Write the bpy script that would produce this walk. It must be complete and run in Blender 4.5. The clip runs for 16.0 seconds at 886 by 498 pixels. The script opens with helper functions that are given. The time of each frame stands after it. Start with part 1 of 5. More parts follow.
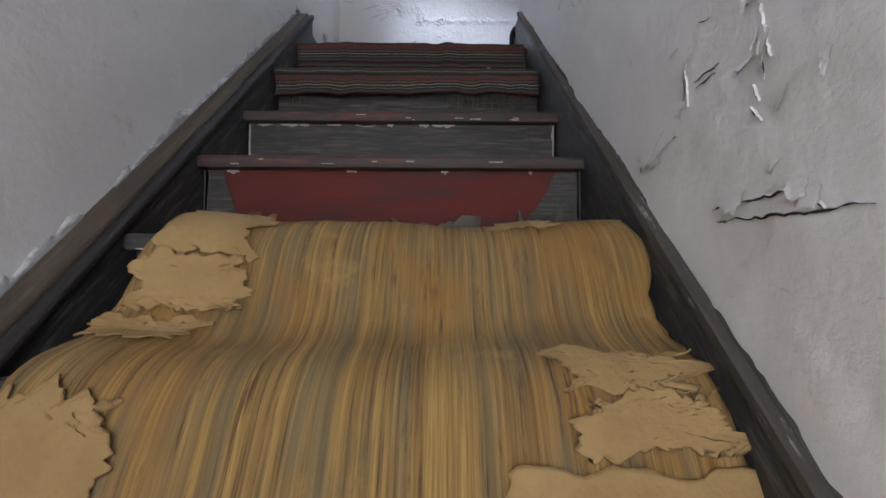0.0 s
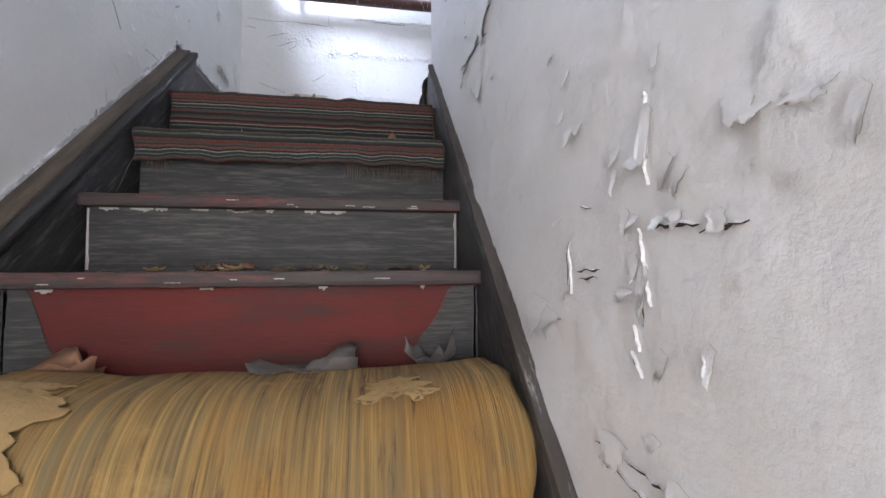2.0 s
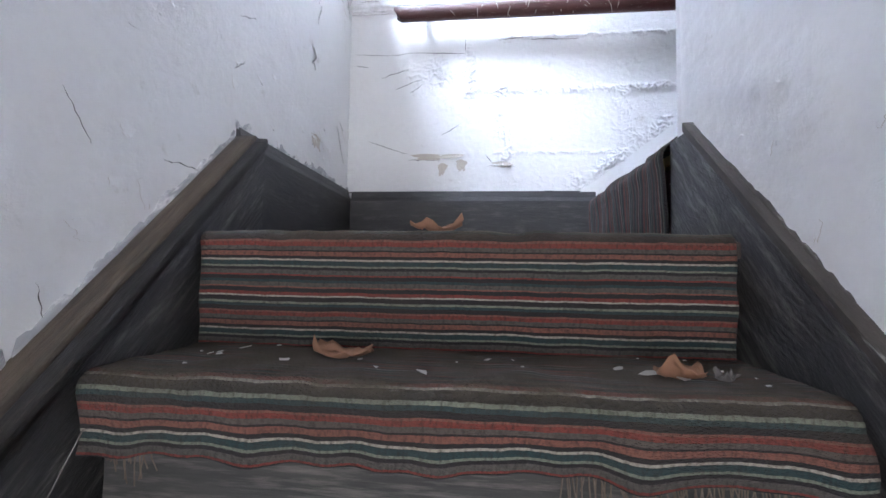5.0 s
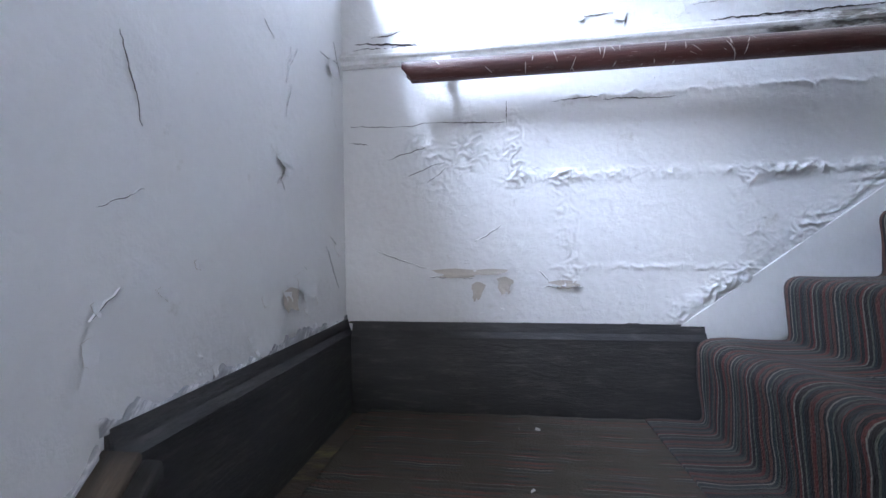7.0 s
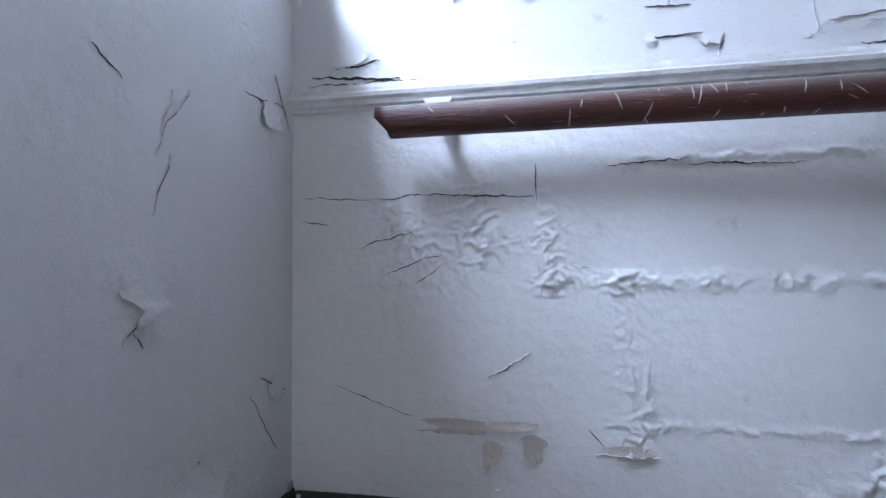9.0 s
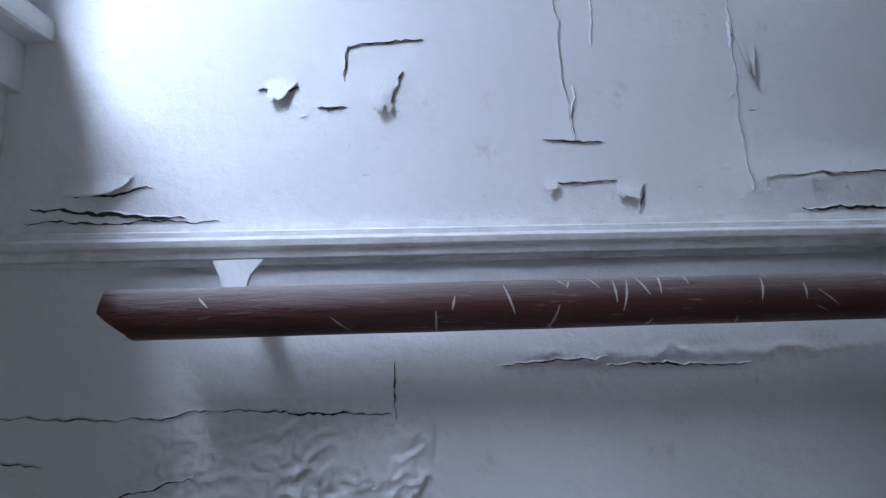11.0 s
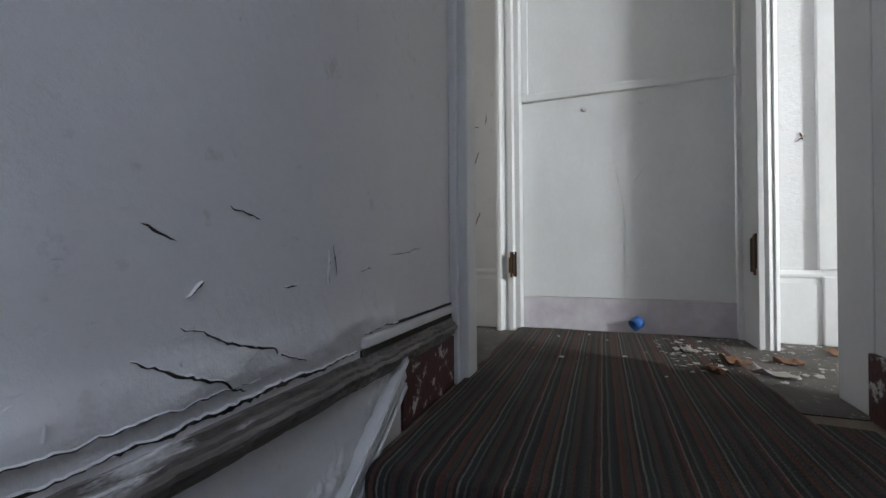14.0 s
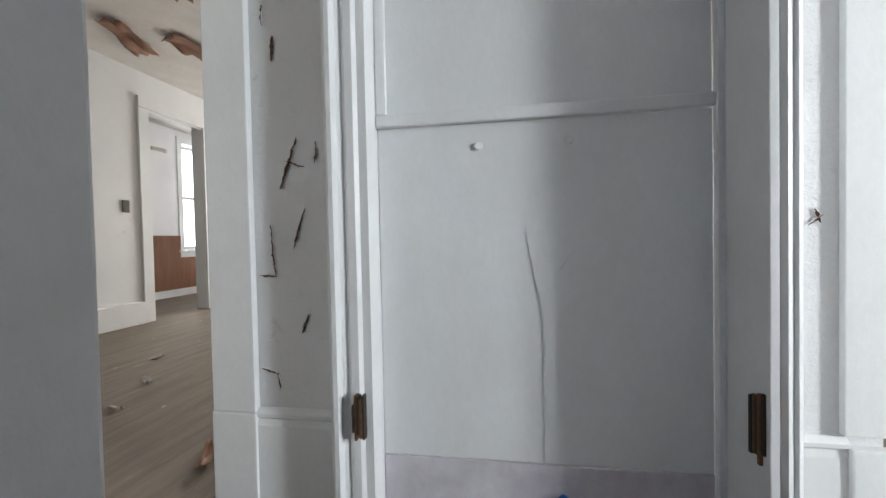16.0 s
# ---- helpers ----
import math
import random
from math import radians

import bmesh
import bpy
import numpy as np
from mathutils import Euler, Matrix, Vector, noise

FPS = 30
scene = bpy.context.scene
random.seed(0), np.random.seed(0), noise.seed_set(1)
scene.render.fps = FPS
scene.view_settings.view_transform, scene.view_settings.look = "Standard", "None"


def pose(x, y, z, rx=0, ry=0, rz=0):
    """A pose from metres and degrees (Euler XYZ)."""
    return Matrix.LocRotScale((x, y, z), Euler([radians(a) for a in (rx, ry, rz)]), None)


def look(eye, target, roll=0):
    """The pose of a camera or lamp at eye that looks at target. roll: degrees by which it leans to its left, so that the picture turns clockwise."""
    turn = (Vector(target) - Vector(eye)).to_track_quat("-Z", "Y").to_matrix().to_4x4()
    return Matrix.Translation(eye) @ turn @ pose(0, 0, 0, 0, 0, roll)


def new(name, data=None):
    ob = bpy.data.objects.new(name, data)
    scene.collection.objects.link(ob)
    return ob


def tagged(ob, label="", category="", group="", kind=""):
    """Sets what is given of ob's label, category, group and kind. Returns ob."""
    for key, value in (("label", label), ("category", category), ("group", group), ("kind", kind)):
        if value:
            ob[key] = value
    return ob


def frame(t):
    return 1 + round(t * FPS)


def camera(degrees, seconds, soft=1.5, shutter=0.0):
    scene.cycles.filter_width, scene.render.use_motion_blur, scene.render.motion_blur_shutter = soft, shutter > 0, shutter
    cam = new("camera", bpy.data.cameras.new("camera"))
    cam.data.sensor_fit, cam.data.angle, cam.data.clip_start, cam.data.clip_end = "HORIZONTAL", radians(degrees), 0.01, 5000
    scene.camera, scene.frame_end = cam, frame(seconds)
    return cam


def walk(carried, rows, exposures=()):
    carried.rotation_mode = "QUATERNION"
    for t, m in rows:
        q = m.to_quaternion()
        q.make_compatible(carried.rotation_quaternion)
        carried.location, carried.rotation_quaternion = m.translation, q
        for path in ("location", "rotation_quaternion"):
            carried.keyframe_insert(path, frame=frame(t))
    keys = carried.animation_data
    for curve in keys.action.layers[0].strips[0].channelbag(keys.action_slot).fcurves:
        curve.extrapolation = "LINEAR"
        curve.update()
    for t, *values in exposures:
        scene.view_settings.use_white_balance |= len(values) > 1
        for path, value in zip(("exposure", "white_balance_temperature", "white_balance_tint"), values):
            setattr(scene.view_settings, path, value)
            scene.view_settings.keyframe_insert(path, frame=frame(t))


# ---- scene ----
cam = camera(92.8, 16.0)
PATH = [
    (0, (0.094, 0.036, 0.808), (0.105, 2.035, 0.88), 0.2),
    (0.5, (0.145, 0.157, 0.943), (0.122, 2.156, 1.021), 0.1),
    (1, (0.176, 0.186, 1.046), (0.139, 2.184, 1.139), 0.1),
    (1.5, (0.211, 0.151, 1.042), (0.211, 2.149, 1.147), 0.2),
    (2, (0.214, 0.146, 1.079), (0.533, 2.118, 1.174), -0.3),
    (2.5, (0.204, 0.266, 1.184), (0.722, 2.195, 1.289), -0.5),
    (3, (0.209, 0.528, 1.315), (0.613, 2.484, 1.416), -0.2),
    (3.5, (0.145, 0.621, 1.406), (0.114, 2.618, 1.524), 0.8),
    (4, (0.071, 0.769, 1.428), (-0.116, 2.757, 1.541), 1.3),
    (4.5, (0.037, 0.857, 1.569), (-0.167, 2.843, 1.68), 1.0),
    (5, (0.03, 1.011, 1.655), (-0.179, 2.998, 1.758), 0.9),
    (5.2, (0.036, 1.054, 1.741), (-0.187, 3.039, 1.841), 0.6),
    (7.3, (-0.114, 1.607, 2.243), (-0.403, 3.585, 2.234), -0.8),
    (7.5, (-0.129, 1.673, 2.26), (-0.424, 3.651, 2.253), -0.7),
    (8, (-0.146, 1.799, 2.404), (-0.44, 3.778, 2.402), -0.6),
    (8.2, (-0.132, 1.848, 2.425), (-0.425, 3.826, 2.421), -0.7),
    (10.3, (-0.123, 2.096, 2.614), (-0.448, 4.054, 2.857), 0.2),
    (10.5, (-0.112, 2.149, 2.659), (-0.412, 4.113, 2.889), 0.1),
    (11, (-0.031, 2.233, 2.741), (0.057, 4.218, 2.974), -1.5),
    (11.5, (0.09, 2.364, 2.837), (0.324, 4.35, 2.832), -0.9),
    (12, (0.155, 2.441, 3.024), (0.608, 4.388, 2.97), -1.0),
    (12.5, (0.18, 2.423, 3.062), (0.931, 4.274, 2.964), -0.3),
    (13, (0.259, 2.376, 3.071), (1.639, 3.824, 3.116), -0.5),
    (13.5, (0.343, 2.345, 3.061), (2.067, 3.36, 3.079), -0.5),
    (14, (0.651, 2.354, 3.052), (2.522, 3.061, 3.061), -0.5),
    (14.5, (0.904, 2.333, 3.06), (2.83, 2.874, 3.066), -0.6),
    (15, (1.19, 2.354, 3.187), (3.142, 2.789, 3.193), -0.7),
    (15.5, (1.442, 2.333, 3.321), (3.411, 2.682, 3.282), -1.1),
    (16, (1.639, 2.331, 3.489), (3.61, 2.665, 3.443), -1.2),
]
walk(cam, [(t, look(eye, target, roll)) for t, eye, target, roll in PATH],
     [(0, 0.58, 6500, 10), (0.5, 0.95, 6500, 10), (1.0, 1.12, 6500, 10), (1.5, 1.3, 6500, 10), (2.0, 1.3, 6500, 10), (2.5, 1.0, 6450, 10), (3.0, 0.62, 6450, 10), (3.5, 0.9, 6450, 10),
      (4.0, 1.25, 6400, 10), (4.5, 1.55, 6350, 10), (5.2, 1.7, 6250, 10), (7.5, 0.75, 6000, 10), (8.2, 0.55, 5950, 10), (10.3, -0.55, 5900, 10), (11.0, -0.8, 5900, 10), (11.5, -0.9, 5950, 10),
      (12.0, -1.1, 6150, 10), (12.5, -1.35, 6400, 10), (13.0, -1.68, 6600, 10), (13.5, -1.4, 6600, 10), (14.0, -0.7, 6500, 10), (14.5, -0.5, 6400, 10), (15.0, -0.3, 6350, 10), (15.5, -0.38, 6350, 10), (16.0, -0.65, 6350, 10)])

# ---- light ----
world = bpy.data.worlds.new("sky")
scene.world = world
world.use_nodes = True
wn = world.node_tree.nodes
sky = wn.new("ShaderNodeTexSky")
sky.sky_type, sky.sun_disc = "NISHITA", False
sky.sun_elevation, sky.sun_rotation = radians(38), radians(190)
world.node_tree.links.new(sky.outputs[0], wn["Background"].inputs[0])
wn["Background"].inputs[1].default_value = 0.1
sun = new("sun", bpy.data.lights.new("sun", "SUN"))
sun.data.energy, sun.data.angle, sun.data.color = 3.0, radians(0.6), (1.0, 0.94, 0.86)
sun.matrix_world = look((0, 0, 10), (-1.5, 8, 3.6))


def window_light(name, eye, target, w, h, power, color):
    ob = new(name, bpy.data.lights.new(name, "AREA"))
    ob.data.shape, ob.data.size, ob.data.size_y = "RECTANGLE", w, h
    ob.data.energy, ob.data.color = power, color
    ob.matrix_world = look(eye, target)
    return ob


SKY_BLUE = (0.70, 0.79, 1.0)
window_light("skylight_stair_window", (-1.30, 1.28, 4.9), (0.0, 2.6, 3.0), 0.95, 1.4, 350, SKY_BLUE)
# added fill for the lower flight, from a doorway that is never in view
window_light("fill_unseen_street_door", (0.0, -1.75, 1.25), (0.0, 0.0, 1.2), 0.9, 2.0, 18, (0.97, 0.95, 1.0))
# added out of view, placed so that it brightens the boarded door
window_light("fill_unseen_hall_window", (0.44, -2.7, 4.2), (3.0, 2.2, 3.6), 1.1, 1.8, 760, (0.92, 0.97, 1.0))
window_light("skylight_south_room_window", (6.0, -3.7, 4.3), (6.0, 0.0, 3.4), 1.2, 1.8, 25, (1.0, 0.97, 0.92))
window_light("skylight_north_room_window", (8.245, 8.05, 4.3), (8.245, 6.0, 4.3), 0.8, 1.8, 110, (1.0, 0.98, 0.95))
# added to brighten the large room; its window is unseen
window_light("fill_unseen_east_window", (10.3, 5.0, 4.2), (6.0, 4.8, 3.4), 1.4, 1.8, 380, (1.0, 0.97, 0.92))

# ---- materials ----


def nodes_of(name):
    m = bpy.data.materials.new(name)
    m.use_nodes = True
    nt = m.node_tree
    return m, nt, nt.nodes["Principled BSDF"]


def node(nt, kind, **inputs):
    n = nt.nodes.new(kind)
    for k, v in inputs.items():
        n.inputs[k.replace("_", " ")].default_value = v
    return n


def coords(nt, scale=(1, 1, 1), uv=False, turn=0.0):
    tc = nt.nodes.new("ShaderNodeTexCoord")
    mp = nt.nodes.new("ShaderNodeMapping")
    mp.inputs["Scale"].default_value = scale
    if turn:
        # turned first, so that the stretch runs along the slope
        tilt = nt.nodes.new("ShaderNodeMapping")
        tilt.inputs["Rotation"].default_value = (turn, 0, 0)
        nt.links.new(tc.outputs["Object"], tilt.inputs["Vector"])
        nt.links.new(tilt.outputs[0], mp.inputs["Vector"])
        return mp.outputs[0]
    nt.links.new(tc.outputs["UV" if uv else "Object"], mp.inputs["Vector"])
    return mp.outputs[0]


def noise_fac(nt, vec, scale, detail=5.0, rough=0.6, lo=0.35, hi=0.65, distort=0.0):
    n = node(nt, "ShaderNodeTexNoise", Scale=scale, Detail=detail, Roughness=rough, Distortion=distort)
    nt.links.new(vec, n.inputs["Vector"])
    r = nt.nodes.new("ShaderNodeMapRange")
    r.inputs["From Min"].default_value, r.inputs["From Max"].default_value = lo, hi
    nt.links.new(n.outputs["Fac"], r.inputs["Value"])
    return r.outputs[0]


def mix(nt, fac, a, b):
    m = nt.nodes.new("ShaderNodeMix")
    m.data_type = "RGBA"
    if isinstance(fac, float):
        m.inputs[0].default_value = fac
    else:
        nt.links.new(fac, m.inputs[0])
    for sock, v in ((m.inputs[6], a), (m.inputs[7], b)):
        if isinstance(v, tuple):
            sock.default_value = (*v, 1)
        else:
            nt.links.new(v, sock)
    return m.outputs[2]


def bump(nt, bsdf, height, strength, dist):
    b = node(nt, "ShaderNodeBump", Strength=strength, Distance=dist)
    nt.links.new(height, b.inputs["Height"])
    nt.links.new(b.outputs[0], bsdf.inputs["Normal"])


def surface(name, base, dark, stretch=(1, 1, 1), coarse=3.0, fine=40.0, rough=0.6, spots=None, spot_scale=12.0,
            spot_lo=0.62, spot_hi=0.68, relief=0.3, dist=0.004, amount=0.5, turn=0.0):
    """Two scales of variation between two tones, optional worn spots, fine relief."""
    m, nt, bsdf = nodes_of(name)
    v = coords(nt, stretch, turn=turn)
    big = noise_fac(nt, v, coarse, 4, 0.55)
    small = noise_fac(nt, v, fine, 6, 0.65, 0.3, 0.7)
    c = mix(nt, big, base, tuple(x * (1 - amount) + y * amount for x, y in zip(base, dark)))
    c2 = mix(nt, small, c, dark)
    c = mix(nt, 0.45 * amount + 0.08, c, c2)
    if spots:
        c = mix(nt, noise_fac(nt, v, spot_scale, 8, 0.7, spot_lo, spot_hi), c, spots)
    nt.links.new(c, bsdf.inputs["Base Color"])
    bsdf.inputs["Roughness"].default_value = rough
    bump(nt, bsdf, small, relief, dist)
    return m


PAINT = surface("old_white_paint", (0.77, 0.77, 0.775), (0.62, 0.62, 0.62), coarse=2.2, fine=55, rough=0.5,
                spots=(0.50, 0.48, 0.45), spot_scale=13, spot_lo=0.62, spot_hi=0.78, relief=0.35, dist=0.003, amount=0.35)
TRIM = surface("white_gloss_paint", (0.79, 0.80, 0.80), (0.60, 0.60, 0.58), stretch=(1, 1, 0.6), coarse=4, fine=60, rough=0.38,
               spots=(0.33, 0.26, 0.2), spot_scale=26, spot_lo=0.735, spot_hi=0.765, relief=0.22, dist=0.0015, amount=0.32)
PAINT_BACK = surface("flake_back", (0.55, 0.5, 0.44), (0.35, 0.31, 0.27), fine=80, rough=0.8)
GAP = surface("crack_plaster", (0.05, 0.042, 0.035), (0.02, 0.016, 0.014), fine=60, rough=0.9)
RUSTY_GAP = surface("crack_lath", (0.16, 0.07, 0.035), (0.05, 0.02, 0.012), fine=60, rough=0.9)
YELLOWED_WALL = surface("yellowed_wall_paint", (0.56, 0.53, 0.43), (0.36, 0.33, 0.26), coarse=1.5, fine=20, rough=0.8,
                        spots=(0.16, 0.14, 0.11), spot_scale=4, spot_lo=0.68, spot_hi=0.74)
CEILING = surface("ceiling_paint", (0.74, 0.72, 0.68), (0.55, 0.52, 0.48), fine=20, rough=0.8)
SLOPE = radians(-43)
BLACK = surface("black_painted_wood", (0.020, 0.020, 0.022), (0.050, 0.048, 0.048), stretch=(1.2, 1.0, 6.0), coarse=4, fine=22, rough=0.5,
                spots=(0.085, 0.08, 0.075), spot_scale=8, spot_lo=0.54, spot_hi=0.78, relief=0.3)
BLACK_SLOPE = surface("black_painted_string", (0.018, 0.018, 0.020), (0.050, 0.048, 0.047), stretch=(2.0, 1.0, 7.0), coarse=4, fine=20, rough=0.5,
                      spots=(0.20, 0.19, 0.18), spot_scale=8, spot_lo=0.52, spot_hi=0.76, relief=0.8, turn=SLOPE)
CAPWOOD = surface("worn_brown_wood", (0.125, 0.094, 0.064), (0.034, 0.027, 0.021), stretch=(8, 1.0, 12), coarse=4, fine=16, rough=0.7,
                  spots=(0.20, 0.18, 0.155), spot_scale=7, spot_lo=0.60, spot_hi=0.76, relief=0.7, amount=0.8, turn=SLOPE)
CAPDARK = surface("dark_worn_bead", (0.022, 0.020, 0.019), (0.012, 0.011, 0.011), stretch=(8, 1.0, 12), coarse=5, fine=18, rough=0.6,
                  spots=(0.12, 0.10, 0.085), spot_scale=9, spot_lo=0.60, spot_hi=0.74, relief=0.6, turn=SLOPE)
SCUFFED = surface("scuffed_grey_cap", (0.075, 0.064, 0.055), (0.024, 0.021, 0.019), stretch=(6, 1.2, 10), coarse=6, fine=22, rough=0.7,
                  spots=(0.45, 0.44, 0.42), spot_scale=8, spot_lo=0.60, spot_hi=0.72, turn=SLOPE)
WALL_SMEAR = surface("grey_paint_smear", (0.40, 0.41, 0.43), (0.24, 0.24, 0.25), stretch=(2, 1.5, 6), coarse=6, fine=30, rough=0.7,
                     spots=(0.70, 0.70, 0.70), spot_scale=9, spot_lo=0.50, spot_hi=0.62, turn=SLOPE)
DARK_SMEAR = surface("dark_paint_edge", (0.07, 0.06, 0.05), (0.03, 0.026, 0.022), stretch=(2, 2, 4), coarse=9, fine=40, rough=0.7)
GREYSTEP = surface("grey_black_step_paint", (0.022, 0.022, 0.023), (0.060, 0.057, 0.054), stretch=(1.3, 6, 16), coarse=3, fine=14, rough=0.6,
                   spots=(0.145, 0.135, 0.12), spot_scale=7, spot_lo=0.49, spot_hi=0.78, relief=0.3)
NOSING = surface("nosing_paint", (0.058, 0.041, 0.038), (0.022, 0.019, 0.019), stretch=(0.8, 5, 5), coarse=4, fine=20, rough=0.55,
                 spots=(0.20, 0.046, 0.036), spot_scale=4, spot_lo=0.52, spot_hi=0.68)
REDSTEP = surface("red_step_paint", (0.135, 0.014, 0.010), (0.055, 0.011, 0.009), stretch=(1, 4, 5), coarse=3, fine=24, rough=0.75,
                  spots=(0.045, 0.030, 0.028), spot_scale=4, spot_lo=0.52, spot_hi=0.72)
REDPAINT = surface("dark_red_paint", (0.10, 0.022, 0.02), (0.03, 0.012, 0.012), coarse=8, fine=40, rough=0.55,
                   spots=(0.55, 0.53, 0.52), spot_scale=14, spot_lo=0.56, spot_hi=0.6)
TREAD = surface("dirty_tread", (0.082, 0.062, 0.043), (0.032, 0.026, 0.021), stretch=(1, 2.2, 1), coarse=5, fine=50, rough=0.8,
                spots=(0.235, 0.18, 0.068), spot_scale=5, spot_lo=0.46, spot_hi=0.64, relief=0.9)
RAILWOOD = surface("red_brown_rail_varnish", (0.085, 0.020, 0.016), (0.03, 0.012, 0.010), stretch=(1, 8, 8), coarse=4, fine=20, rough=0.38,
                   spots=(0.34, 0.27, 0.26), spot_scale=22, spot_lo=0.60, spot_hi=0.74, relief=0.4)
FLOORBOARD = surface("dusty_floorboard", (0.24, 0.195, 0.15), (0.11, 0.085, 0.062), stretch=(0.5, 6, 1), coarse=3, fine=14, rough=0.8,
                     spots=(0.42, 0.39, 0.35), spot_scale=7, spot_lo=0.6, spot_hi=0.75)
DIRTFLOOR = surface("dirty_hall_floor", (0.13, 0.12, 0.11), (0.05, 0.045, 0.04), coarse=6, fine=45, rough=0.9,
                    spots=(0.35, 0.33, 0.30), spot_scale=40, spot_lo=0.6, spot_hi=0.68)
WAINSCOT = surface("brown_wainscot", (0.24, 0.11, 0.055), (0.12, 0.05, 0.025), stretch=(6, 6, 0.6), coarse=4, fine=14, rough=0.6)
BAREPLASTER = surface("bare_brown_plaster", (0.20, 0.11, 0.06), (0.10, 0.05, 0.03), coarse=6, fine=30, rough=0.9,
                      spots=(0.6, 0.57, 0.52), spot_scale=5, spot_lo=0.6, spot_hi=0.63)
CARDBOARD = surface("orange_brown_paper", (0.29, 0.15, 0.09), (0.17, 0.085, 0.05), coarse=9, fine=60, rough=0.85)
GREYPAPER = surface("dusty_grey_paper", (0.16, 0.145, 0.135), (0.08, 0.07, 0.065), coarse=14, fine=60, rough=0.9)
TANBACKING = surface("tan_carpet_backing", (0.40, 0.27, 0.118), (0.24, 0.145, 0.055), coarse=9, fine=90, rough=0.85,
                     spots=(0.2, 0.09, 0.03), spot_scale=9, spot_lo=0.7, spot_hi=0.76, relief=0.4)
BLUE = surface("blue_plastic", (0.03, 0.16, 0.5), (0.02, 0.10, 0.36), coarse=20, fine=90, rough=0.4, relief=0.1)
RUST = surface("bare_hinge_wood", (0.22, 0.10, 0.035), (0.05, 0.022, 0.012), stretch=(1, 1, 4), coarse=20, fine=60, rough=0.8)
CHIPS = surface("paint_chips", (0.55, 0.53, 0.5), (0.3, 0.26, 0.22), coarse=4, fine=30, rough=0.8)
GROUND = surface("street_ground", (0.12, 0.115, 0.11), (0.07, 0.065, 0.06), coarse=0.5, fine=9, rough=0.9)


def dusty(m, dust, amount):
    """Dust that has settled on what faces up."""
    nt = m.node_tree
    bsdf = nt.nodes["Principled BSDF"]
    old = bsdf.inputs["Base Color"].links[0].from_socket
    geo = nt.nodes.new("ShaderNodeNewGeometry")
    sp = nt.nodes.new("ShaderNodeSeparateXYZ")
    nt.links.new(geo.outputs["Normal"], sp.inputs[0])
    up = nt.nodes.new("ShaderNodeMath")
    up.operation, up.use_clamp = "MULTIPLY", True
    nt.links.new(sp.outputs[2], up.inputs[0])
    nt.links.new(noise_fac(nt, coords(nt, (0.6, 2, 2)), 9, 6, 0.65, 0.2, 0.2 + 0.6 / amount), up.inputs[1])
    nt.links.new(mix(nt, up.outputs[0], old, dust), bsdf.inputs["Base Color"])


dusty(RAILWOOD, (0.20, 0.175, 0.165), 2.4)


def glass_material():
    m, nt, bsdf = nodes_of("window_glass")
    bsdf.inputs["Transmission Weight"].default_value = 1.0
    bsdf.inputs["Roughness"].default_value = 0.02
    return m


GLASS = glass_material()


